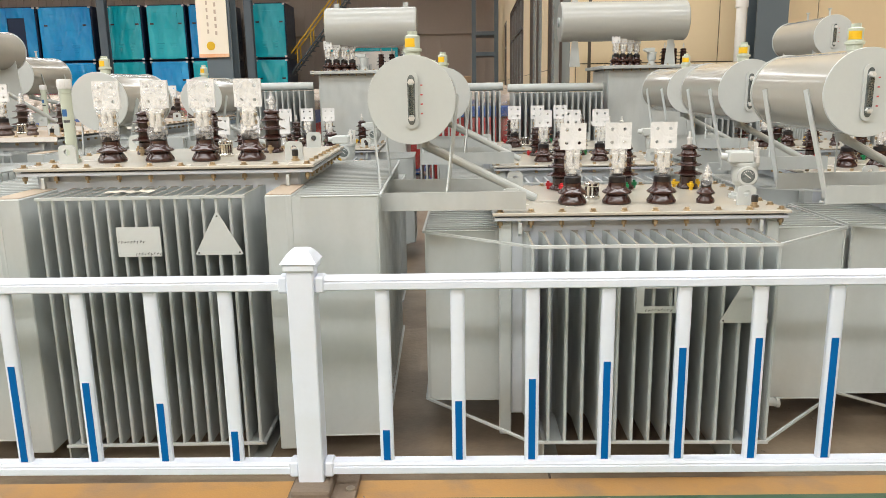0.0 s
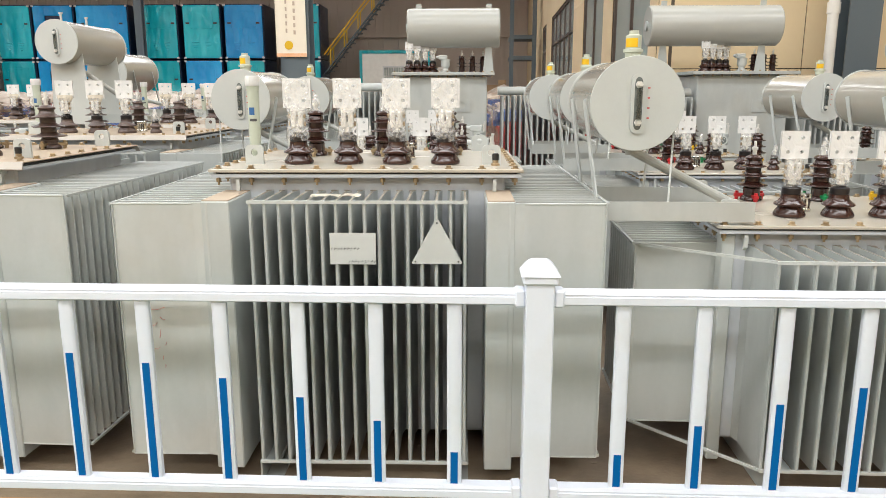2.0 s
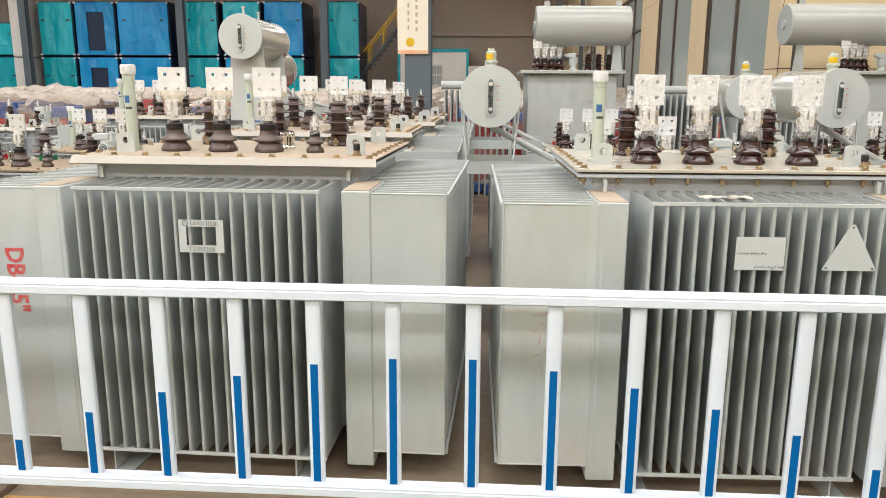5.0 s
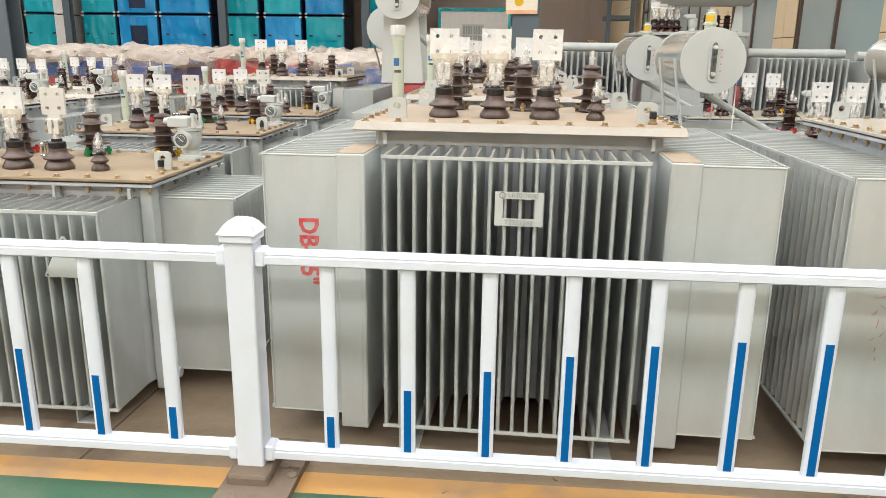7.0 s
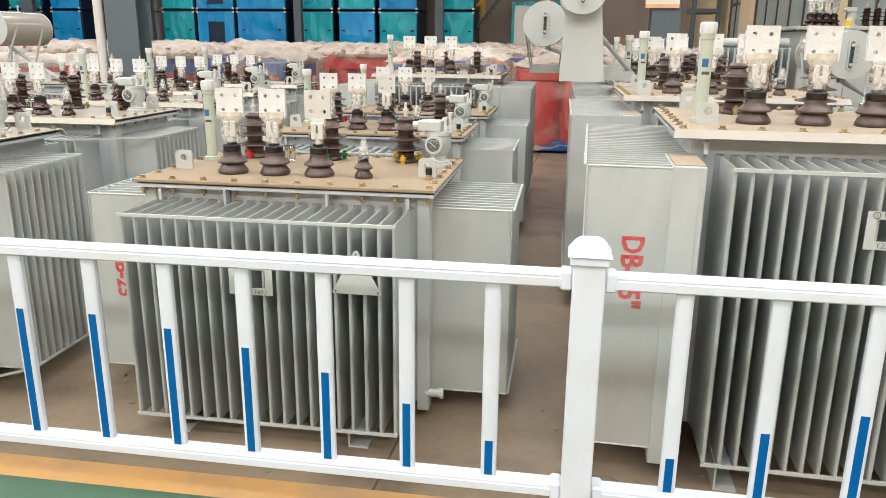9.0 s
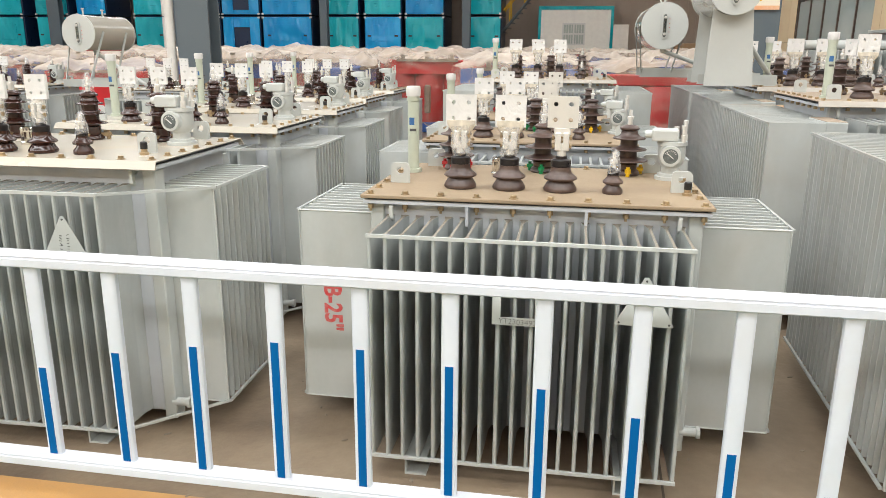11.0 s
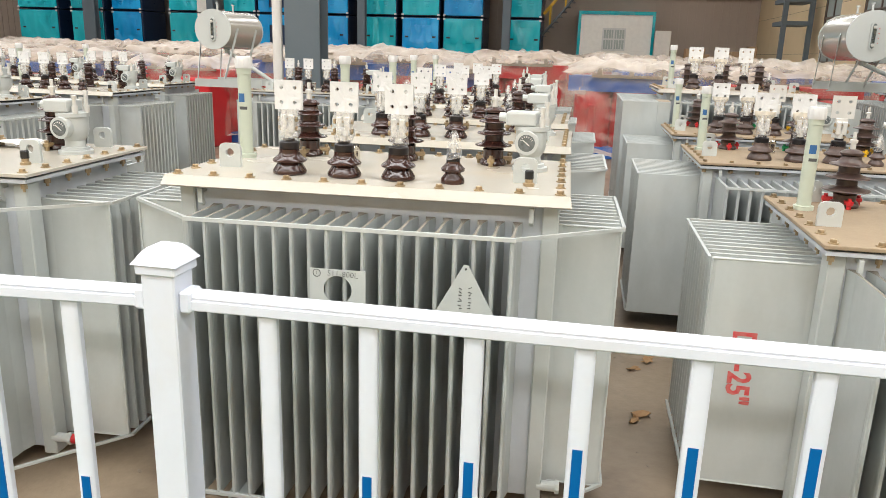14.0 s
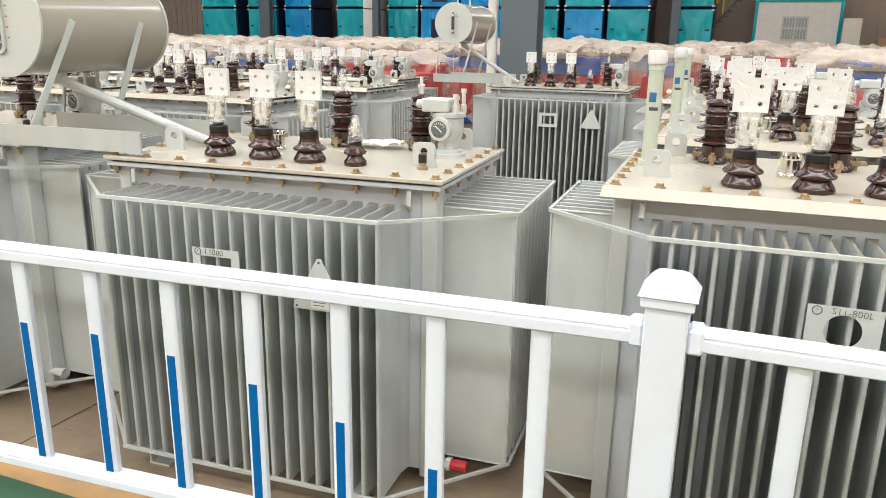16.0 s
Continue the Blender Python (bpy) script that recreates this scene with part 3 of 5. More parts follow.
# ---- transformers ----
def fin_mesh(depth, z0, z1, thick=0.0125, root=0.03):
    """A pressed cooling fin: root at y=depth, rounded nose at y=0."""
    bm = bmesh.new()
    t = thick / 2
    pts = [(-t * 0.55, 0.0), (t * 0.55, 0.0), (t, 0.005), (t, 0.016), (t * 0.62, 0.026), (t * 0.62, depth - 0.05), (root / 2, depth), (-root / 2, depth), (-t * 0.62, depth - 0.05), (-t * 0.62, 0.026), (-t, 0.016), (-t, 0.005)]
    prism(bm, pts, z0, z1)
    me = mesh_of(bm, "cooling_fin", FIN)
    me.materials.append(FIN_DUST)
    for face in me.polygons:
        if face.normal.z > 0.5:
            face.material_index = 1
    return me


bolt_bm = bmesh.new()
lathe(bolt_bm, [(0.0145, 0), (0.0145, 0.003)], 12)
lathe(bolt_bm, [(0.0095, 0.003), (0.0095, 0.0105), (0.008, 0.012)], 6)
lathe(bolt_bm, [(0.0045, -0.058), (0.0045, 0.0)], 6)
lathe(bolt_bm, [(0.010, -0.048), (0.010, -0.034)], 6)
BOLT = mesh_of(bolt_bm, "bolt", BRASS, 30)
bolt_bm = bmesh.new()
lathe(bolt_bm, [(0.0145, 0), (0.0145, 0.003)], 12)
lathe(bolt_bm, [(0.0095, 0.003), (0.0095, 0.0105), (0.008, 0.012)], 6)
BOLT_FLAT = mesh_of(bolt_bm, "bolt", BRASS, 30)


def shed_profile(n, r_core, r_shed, z0, z1, taper=0.85):
    """Turned porcelain with n drooping sheds."""
    prof = [(r_core * 1.15, z0)]
    step = (z1 - z0) / n
    for k in range(n):
        s = r_shed * (1 - (1 - taper) * k / max(n - 1, 1))
        z = z0 + step * k
        prof += [(r_core, z + step * 0.10), (r_core, z + step * 0.42), (s * 0.66, z + step * 0.36), (s * 0.97, z + step * 0.28), (s, z + step * 0.33), (s * 0.97, z + step * 0.40), (s * 0.66, z + step * 0.52), (r_core * 1.15, z + step * 0.63), (r_core, z + step * 0.74)]
    prof += [(r_core * 0.95, z1)]
    return prof


def porcelain_lv(material):
    bm = bmesh.new()
    lathe(bm, [(0.048, 0.0), (0.052, 0.003), (0.053, 0.009), (0.051, 0.014), (0.045, 0.024), (0.039, 0.033), (0.038, 0.037), (0.050, 0.038), (0.053, 0.041), (0.053, 0.044), (0.050, 0.048), (0.040, 0.055), (0.034, 0.061), (0.032, 0.068), (0.031, 0.078)], 28)
    return mesh_of(bm, "porcelain", material, 32)


def crumple(bm, amp, freq, seed):
    for v in bm.verts:
        d = noise.noise_vector(v.co * freq + Vector((seed * 7.3, seed * 3.1, seed)))
        v.co += d * amp


LVP = {"clean": porcelain_lv(PORC), "dust": porcelain_lv(PORC_DUST)}
bm = bmesh.new()
lathe(bm, [(0.029, 0.078), (0.031, 0.080), (0.031, 0.099), (0.028, 0.102), (0.019, 0.104), (0.019, 0.112)], 20)
LV_BAND = mesh_of(bm, "neck", BAND, 40)
bm = bmesh.new()
lathe(bm, [(0.013, 0.110), (0.013, 0.15)], 12)
box(bm, -0.022, -0.016, 0.128, -0.003, 0.016, 0.185, 0.003)
box(bm, 0.003, -0.016, 0.128, 0.022, 0.016, 0.185, 0.003)
box(bm, -0.026, 0.0, 0.170, 0.026, 0.012, 0.200, 0.003)
LV_CLAMP = mesh_of(bm, "terminal_clamp", ALU)
bm = bmesh.new()
for z in (0.142, 0.170):
    bar(bm, (-0.03, -0.006, z), (0.03, -0.006, z), 0.007, n=6)
    bar(bm, (-0.031, -0.006, z), (-0.025, -0.006, z), 0.016, n=6)
    bar(bm, (0.024, -0.006, z), (0.030, -0.006, z), 0.016, n=6)
LV_BOLTS = mesh_of(bm, "clamp_bolt", BRASS)
bm = bmesh.new()
plate_holes(bm, 0.086, 0.088, 0.010, (2, 2), 0.0068)
PALM = mesh_of(bm, "terminal_palm", ALU)
bm = bmesh.new()
plate_holes(bm, 0.088, 0.090, 0.013, (2, 2), 0.0062, 8)
crumple(bm, 0.0015, 60, 3)
PALM_WRAP = mesh_of(bm, "film", WRAP)


def wrap_mesh(seed, kind):
    """A crumpled film round a terminal."""
    bm = bmesh.new()
    if kind == "palm":
        prof = [(0.026, 0.108), (0.030, 0.125), (0.031, 0.15), (0.030, 0.175), (0.034, 0.20)]
    elif kind == "tall":
        prof = [(0.034, 0.085), (0.036, 0.11), (0.032, 0.15), (0.034, 0.18), (0.046, 0.205), (0.047, 0.24), (0.046, 0.28), (0.038, 0.295)]
    elif kind == "cup":
        prof = [(0.019, 0.166), (0.025, 0.177), (0.035, 0.189), (0.041, 0.203), (0.041, 0.216)]
    else:
        prof = [(0.022, 0.07), (0.02, 0.09), (0.016, 0.11), (0.010, 0.135), (0.004, 0.15)]
    fine = []
    for (r0, h0), (r1, h1) in zip(prof, prof[1:]):
        for k in range(3):
            u = k / 3
            fine.append((r0 + (r1 - r0) * u, h0 + (h1 - h0) * u))
    fine.append(prof[-1])
    rings = lathe(bm, fine, 20)
    if kind == "tall":
        for v in bm.verts:
            if v.co.z > 0.195:
                v.co.y *= 0.4
    if kind == "cup":
        for v in bm.verts:
            v.co.y *= 0.3
    crumple(bm, 0.004 if kind == "cup" else 0.0075, 34, seed)
    return mesh_of(bm, "film", CREAMF if kind == "cup" else CLEAR, 50)


WRAPS = {k: [wrap_mesh(s, k) for s in (1, 2, 3)] for k in ("palm", "tall", "tip", "cup")}


def small_porcelain(material):
    bm = bmesh.new()
    lathe(bm, [(0.033, 0), (0.034, 0.005), (0.033, 0.014), (0.023, 0.026), (0.022, 0.03), (0.033, 0.035), (0.034, 0.041), (0.026, 0.05), (0.02, 0.056), (0.02, 0.062)], 20)
    return mesh_of(bm, "porcelain", material, 45)


NP = {"clean": small_porcelain(PORC), "dust": small_porcelain(PORC_DUST)}
bm = bmesh.new()
lathe(bm, [(0.0195, 0.062), (0.0195, 0.082), (0.012, 0.086)], 16)
N_BAND = mesh_of(bm, "neck", BAND, 40)
bm = bmesh.new()
lathe(bm, [(0.007, 0.084), (0.007, 0.10), (0.012, 0.10), (0.012, 0.112), (0.006, 0.113), (0.006, 0.135)], 8)
N_STUD = mesh_of(bm, "stud", ALU)


def hv_porcelain(material, h, core, shed, n, z0):
    """Turned porcelain: a straight foot up to z0, n sheds above it and a small cap."""
    bm = bmesh.new()
    lathe(bm, [(core * 1.35, 0), (core * 1.45, 0.006), (core * 1.3, 0.018), (core * 1.08, 0.022), (core * 1.08, z0 - 0.004)] + shed_profile(n, core, shed, z0, h * 0.88, 0.84) + [(core * 0.8, h * 0.885), (core * 1.1, h * 0.905), (core * 1.15, h * 0.94), (core * 0.8, h * 0.98), (0.013, h)], 24)
    return mesh_of(bm, "porcelain", material, 40)


HV_H = 0.19
HVP = {"clean": hv_porcelain(PORC, HV_H, 0.031, 0.061, 3, 0.052), "dust": hv_porcelain(PORC_DUST, HV_H, 0.030, 0.063, 3, 0.045), "wide": hv_porcelain(PORC_DUST, HV_H, 0.032, 0.074, 3, 0.042)}
bm = bmesh.new()
lathe(bm, [(0.009, HV_H), (0.009, HV_H + 0.02), (0.013, HV_H + 0.02), (0.013, HV_H + 0.03), (0.006, HV_H + 0.032), (0.006, HV_H + 0.055)], 8)
HV_STUD = mesh_of(bm, "stud", ALU)
bm = bmesh.new()
lathe(bm, [(0.008, 0.0), (0.008, 0.012), (0.0125, 0.014), (0.0125, 0.026), (0.007, 0.028), (0.007, 0.036)], 6, (0.058, 0, 0))
for v in bm.verts:
    if 0.013 < v.co.z < 0.027 and v.co.x < 0.057:
        v.co.x -= 0.02
CLAMP_BM = bm
HV_FOOT = {}
for key, mt in (("brass", BRASS), ("red", RED), ("green", GREEN), ("yellow", YELLOW)):
    HV_FOOT[key] = mesh_of(CLAMP_BM.copy(), "foot_clamp", mt)
CLAMP_BM.free()


def lug_mesh():
    bm = bmesh.new()
    w, h, t = 0.034, 0.072, 0.006
    outer = [(-w, 0), (w, 0), (w, h - 0.014), (w - 0.005, h - 0.004), (w - 0.014, h), (-w + 0.014, h), (-w + 0.005, h - 0.004), (-w, h - 0.014)]
    inner = [(0.0135 * math.cos(2 * math.pi * (k + 0.5) / 8 - math.pi * 0.75), 0.044 + 0.0135 * math.sin(2 * math.pi * (k + 0.5) / 8 - math.pi * 0.75)) for k in range(8)]
    order = [0, 1, 2, 3, 4, 5, 6, 7]
    vo = [[bm.verts.new((x, s * t, z)) for x, z in outer] for s in (-1, 1)]
    vi = [[bm.verts.new((x, s * t, z)) for x, z in inner] for s in (-1, 1)]
    for s in (0, 1):
        for k in order:
            q = (vo[s][k], vo[s][(k + 1) % 8], vi[s][(k + 1) % 8], vi[s][k])
            bm.faces.new(q)
    for k in order:
        bm.faces.new((vo[0][k], vo[0][(k + 1) % 8], vo[1][(k + 1) % 8], vo[1][k]))
        bm.faces.new((vi[0][k], vi[0][(k + 1) % 8], vi[1][(k + 1) % 8], vi[1][k]))
    bmesh.ops.recalc_face_normals(bm, faces=bm.faces[:])
    return mesh_of(bm, "lifting_lug", LIGHT)


LUG = lug_mesh()
bm = bmesh.new()
prism(bm, [(0.0, 0.0), (0.03, 0.0), (0.045, -0.012), (0.045, -0.05), (0.03, -0.062), (0.024, -0.05), (0.03, -0.045), (0.03, -0.022), (0.0, -0.02)], -0.006, 0.006, "x")
HOOK = mesh_of(bm, "tank_hook", LIGHT)
bm = bmesh.new()
lathe(bm, [(0.031, 0), (0.031, 0.012), (0.0215, 0.013), (0.0215, 0.245), (0.0235, 0.246), (0.0235, 0.262)], 22)
TUBE_M = mesh_of(bm, "tube_body", TUBE, 40)
bm = bmesh.new()
lathe(bm, [(0.0265, 0.262), (0.027, 0.265), (0.027, 0.292), (0.0245, 0.296)], 22)
for k in range(11):
    a = 2 * math.pi * k / 11
    box(bm, 0.0265 * math.cos(a) - 0.0015, 0.0265 * math.sin(a) - 0.0015, 0.268, 0.0265 * math.cos(a) + 0.0015, 0.0265 * math.sin(a) + 0.0015, 0.290)
TUBE_CAP = mesh_of(bm, "tube_cap", CAPW, 40)


def arc_label(r, z0, z1, a0, a1, material, name):
    bm = bmesh.new()
    prev = None
    for k in range(7):
        a = radians(a0 + (a1 - a0) * k / 6)
        vs = [bm.verts.new((r * math.cos(a), r * math.sin(a), z)) for z in (z0, z1)]
        if prev:
            bm.faces.new((prev[0], vs[0], vs[1], prev[1]))
        prev = vs
    return mesh_of(bm, name, material)


TUBE_LABEL = arc_label(0.0221, 0.165, 0.19, 235, 290, LABELB, "blue_label")
TUBE_TEXT = arc_label(0.0219, 0.143, 0.152, 240, 310, INK, "printed_bar")
# gas relay and thermometer body
bm = bmesh.new()
lathe(bm, [(0.056, 0), (0.056, 0.012), (0.046, 0.013), (0.046, 0.022), (0.034, 0.024), (0.032, 0.045), (0.044, 0.062), (0.049, 0.08), (0.049, 0.125), (0.054, 0.127), (0.054, 0.14), (0.03, 0.146)], 24)
RELAY = mesh_of(bm, "relay_body", LIGHT, 40)
bm = bmesh.new()
lathe(bm, [(0.036, -0.066), (0.037, -0.063), (0.037, -0.046), (0.034, -0.03), (0.034, 0.0)], 22, (-0.004, 0, 0.092), "y")
RELAY_RING = mesh_of(bm, "dial_housing", LIGHT, 40)
bm = bmesh.new()
lathe(bm, [(0.0265, -0.0675), (0.0265, -0.064)], 22, (-0.004, 0, 0.092), "y")
RELAY_DIAL = mesh_of(bm, "dial", DARK)
bm = bmesh.new()
for k in range(7):
    a = math.pi * (0.15 + 0.7 * k / 6)
    c, s = math.cos(a), math.sin(a)
    bar(bm, (-0.004 + 0.017 * c, -0.0685, 0.092 + 0.017 * s), (-0.004 + 0.022 * c, -0.0685, 0.092 + 0.022 * s), 0.002)
bar(bm, (-0.016, -0.0685, 0.102), (0.006, -0.0685, 0.084), 0.003)
RELAY_MARK = mesh_of(bm, "dial_marks", CAPW)
bm = bmesh.new()
box(bm, -0.075, -0.05, 0.142, 0.02, 0.03, 0.185, 0.006, 2)
bar(bm, (-0.1, -0.02, 0.165), (-0.07, -0.02, 0.165), 0.028, n=12)
RELAY_BOX = mesh_of(bm, "terminal_box", LIGHT)
bm = bmesh.new()
for x, y, h in ((0.036, -0.03, 0.2), (0.042, 0.02, 0.215), (0.012, 0.036, 0.19)):
    lathe(bm, [(0.010, 0.14), (0.010, 0.165), (0.0065, 0.166), (0.0065, h - 0.012), (0.009, h - 0.012), (0.009, h)], 10, (x, y, 0))
RELAY_STUDS = mesh_of(bm, "relay_stud", ALU)
bm = bmesh.new()
rings = lathe(bm, [(0.033, 0), (0.033, 0.008), (0.030, 0.010), (0.030, 0.014), (0.030, 0.05), (0.030, 0.054), (0.030, 0.062), (0.027, 0.066)], 32)
for ring in rings[3:5]:
    for k, v in enumerate(ring):
        if k % 2:
            v.co.x, v.co.y = v.co.x * 0.86, v.co.y * 0.86
CHROME_M = mesh_of(bm, "chrome_breather", CHROME, 30)
bm = bmesh.new()
lathe(bm, [(0.016, 0), (0.016, 0.008), (0.011, 0.01), (0.011, 0.02)], 10)
PLUG_BASE = mesh_of(bm, "plug", BRASS)
bm = bmesh.new()
lathe(bm, [(0.0125, 0.02), (0.0125, 0.042), (0.010, 0.045)], 10)
PLUG_CAP = mesh_of(bm, "plug_cap", BLACK, 30)


def triangle_plate():
    bm = bmesh.new()
    prism(bm, [(-0.082, 0.004), (-0.078, 0), (0.078, 0), (0.082, 0.004), (0.006, 0.145), (-0.006, 0.145)], 0, 0.002, "y")
    return mesh_of(bm, "warning_plate", LIGHT)


TRIANGLE = triangle_plate()
bm = bmesh.new()
for x, z in ((-0.07, 0.008), (0.07, 0.008), (0, 0.135)):
    lathe(bm, [(0.0032, -0.002), (0.0032, 0.0)], 8, (x, 0, z), "y")
TRI_RIVET = mesh_of(bm, "rivet", INK)
TEXTS = {}
bm = bmesh.new()
for col_x, n in ((0.012, 9), (-0.012, 7)):
    for k in range(n):
        z = 0.085 - 0.009 * k - random.uniform(0, 0.002)
        bar(bm, (col_x - random.uniform(0.002, 0.006), -0.0008, z), (col_x + random.uniform(0.002, 0.006), -0.0008, z - random.uniform(-0.004, 0.005)), 0.0016)
TRI_PEN = mesh_of(bm, "pen_marks", INK)
bm = bmesh.new()
box(bm, -0.026, -0.0012, 0.006, 0.026, -0.0004, 0.058)
TRI_STICKER = mesh_of(bm, "sticker", PAPER)
bm = bmesh.new()
for k in range(5):
    box(bm, -0.02, -0.0018, 0.014 + 0.008 * k, random.uniform(0.0, 0.02), -0.0013, 0.016 + 0.008 * k)
STICKER_BARS = mesh_of(bm, "printed_bars", LABELB)


def writing(text, size, material):
    if (text, size) not in TEXTS:
        TEXTS[text, size] = lettering(text, size, material, bold=0.0025 if material == REDP else -0.0005)
    return TEXTS[text, size]


def bushing_lv(parent, x, y, z, glaze, seed, wrapped, size=1.0, wide=1.0):
    p = part("lv_bushing", LVP[glaze], None, parent, "glazed brown low-voltage bushing with a flat terminal", Matrix.Translation((x, y, z)) @ Matrix.Diagonal((size, size, size, 1)))
    broad = Matrix.Translation((0, 0, 0.2)) @ Matrix.Diagonal((wide, 1, wide, 1)) @ Matrix.Translation((0, 0, -0.2))
    part("neck", LV_BAND, None, p)
    part("terminal_clamp", LV_CLAMP, None, p)
    part("clamp_bolt", LV_BOLTS, None, p)
    tilt = random.uniform(-4, 4)
    flag = broad @ Matrix.Translation((0, 0.006, 0.243)) @ Matrix.Rotation(radians(tilt), 4, "Z")
    part("terminal_palm", PALM, None, p, "tinned flag terminal with four holes", flag)
    if wrapped == "white" and glaze == "dust" and seed < 2:
        part("film", WRAPS["cup"][seed % 3], None, p, "cream film gathered under the terminal", broad)
    if wrapped == "white" and not (glaze == "dust" and seed == 2 and wide < 1.11):
        part("film", PALM_WRAP, None, p, "white film on the terminal", flag)
        part("film", WRAPS["palm"][seed % 3], None, p, "clear film", Matrix.Rotation(seed * 1.3, 4, "Z"))
    elif wrapped == "clear":
        part("film", PALM_WRAP, None, p, "white film on the terminal", flag)
        part("film", WRAPS["tall"][seed % 3], None, p, "clear crumpled film", Matrix.Rotation((seed % 2) * math.pi, 4, "Z"))


def transformer(name, hx, cy0, cy1, cz, fh, fn, sh, sy0, sy1, sn, style="oct", skirt=False, glaze="clean", cover=None,
                relay=True, wrapped="white", feet="brass", plate="window", text="", stencil="", cons=None, label="", fine=True, tube=True, triangle=True, pdz=0.0, tdz=0.0, rdy=0.28, tri_f=0.74, pdx=0.0, red_cap=False, tri_mark="", worn=False,
                zt=None, zb=0.10, lv=(0.285, 0.43, 0.57, 0.71), lvy=0.13, hv=(0.22, 0.515, 0.775), hvy=0.52, lvs=1.0, palm=1.0, relay_f=0.885, tube_f=0.065, tube_y=0.40, lugs=(0.10, 0.885), lug_y=0.20, breather=(0.395, 0.33), sheds="slim", stencil_dz=0.0):
    """An oil-filled transformer. Local x along its front, y into the depth from the noses of the front fins, z up.
    hx: half the cover's length; cy0, cy1, cz: cover edges and height; fh, fn: half width and number of front fins;
    sh, sy0, sy1, sn: half length over all, and the side banks' depth and number of fins; zt, zb: top and foot of the fins;
    lv, hv: places of the bushings along the cover, lvy, hvy: their distance from its front edge."""
    cover = cover or IVORY
    t = thing(name, label or "grey oil-filled transformer with cooling fins and brown bushings", "transformer", "transformers in rows")
    zt = zt or cz - 0.08
    tx, ty0, ty1 = hx - 0.06, cy0 + 0.045, cy1 - 0.045
    bm = bmesh.new()
    box(bm, -tx, ty0, zb - 0.008, tx, ty1, cz - 0.026, 0.008)
    part("tank", bm, TANK, t, "blue-grey painted steel tank")
    bm = bmesh.new()
    box(bm, -hx + 0.008, cy0 + 0.008, cz - 0.030, hx - 0.008, cy1 - 0.008, cz - 0.018)
    part("flange", bm, TANK, t)
    bm = bmesh.new()
    box(bm, -hx + 0.02, cy0 + 0.02, cz - 0.018, hx - 0.02, cy1 - 0.02, cz - 0.012)
    part("gasket", bm, BLACK, t, "black gasket")
    bm = bmesh.new()
    if skirt:
        pts = [(-hx, cy0), (hx, cy0), (hx, cy1), (-hx, cy1)]
        box(bm, -hx, cy0, cz - 0.006, hx, cy1, cz, 0.002)
        part("cover", bm, cover, t, "dusty tan steel cover" if cover in (DUSTY, DUST_TAN) else "glossy ivory steel cover")
        for x0, y0, x1, y1 in ((-hx - 0.004, cy0 - 0.018, hx + 0.004, cy0), (-hx - 0.004, cy1, hx + 0.004, cy1 + 0.018)):
            bm = bmesh.new()
            s = -1 if y1 <= cy0 + 1e-6 else 1
            ye, yi = (y0, y1) if s < 0 else (y1, y0)
            vs = [(-hx, yi, cz), (hx, yi, cz), (hx + 0.004, ye, cz - 0.026), (-hx - 0.004, ye, cz - 0.026)]
            f = [bm.verts.new(v) for v in vs]
            g = [bm.verts.new((v[0], v[1] - s * 0.004, v[2] - 0.004)) for v in vs]
            bm.faces.new(f)
            bm.faces.new(g[::-1])
            for k in range(4):
                bm.faces.new((f[k], g[k], g[(k + 1) % 4], f[(k + 1) % 4]))
            bmesh.ops.recalc_face_normals(bm, faces=bm.faces[:])
            part("drip_edge", bm, IVORY if cover == IVORY else EDGE, t, "pale folded edge of the cover")
    else:
        box(bm, -hx, cy0, cz - 0.012, hx, cy1, cz, 0.002)
        part("cover", bm, cover, t, "dusty tan steel cover" if cover in (DUSTY, DUST_TAN) else "ivory painted steel cover")
    # cover bolts
    spots = []
    nb = max(int(round(2 * hx / 0.118)), 4)
    for k in range(nb + 1):
        x = -hx + 0.028 + (2 * hx - 0.056) * k / nb
        spots += [(x, cy0 + 0.026), (x, cy1 - 0.026)]
    nd = max(int(round((cy1 - cy0) / 0.115)), 3)
    for k in range(1, nd):
        y = cy0 + 0.026 + (cy1 - cy0 - 0.052) * k / nd
        spots += [(-hx + 0.028, y), (hx - 0.028, y)]
    if fine:
        for x, y in spots:
            part("bolt", BOLT_FLAT if skirt else BOLT, None, t, at=Matrix.Translation((x, y, cz)) @ Matrix.Rotation(random.uniform(0, 1), 4, "Z"))
    else:
        bm = bmesh.new()
        for x, y in spots:
            lathe(bm, [(0.010, 0), (0.010, 0.011)], 6, (x, y, cz))
            lathe(bm, [(0.010, -0.048), (0.010, -0.034)], 6, (x, y, cz))
        part("bolts", bm, BRASS, t)["kind"] = "stuff"
    # fins, front and back
    depth = ty0 + 0.004
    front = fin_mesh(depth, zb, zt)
    xs = [-fh + 2 * fh * k / (fn - 1) for k in range(fn)]
    bd = min(depth, 0.24)
    if fine:
        for x in xs:
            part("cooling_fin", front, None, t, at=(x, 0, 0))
    else:
        bm = bmesh.new()
        for x in xs:
            box(bm, x - 0.006, 0, zb, x + 0.006, depth, zt)
        part("fin_bank", bm, FIN, t)["kind"] = "stuff"
    bm = bmesh.new()
    yb = ty1 + bd
    for x in xs:
        box(bm, x - 0.006, ty1 - 0.004, zb, x + 0.006, yb, zt)
    part("rear_fin_bank", bm, FIN, t)["kind"] = "stuff"
    # side banks
    ys = [sy0 + (sy1 - sy0) * k / (sn - 1) for k in range(sn)]
    length = sh - tx
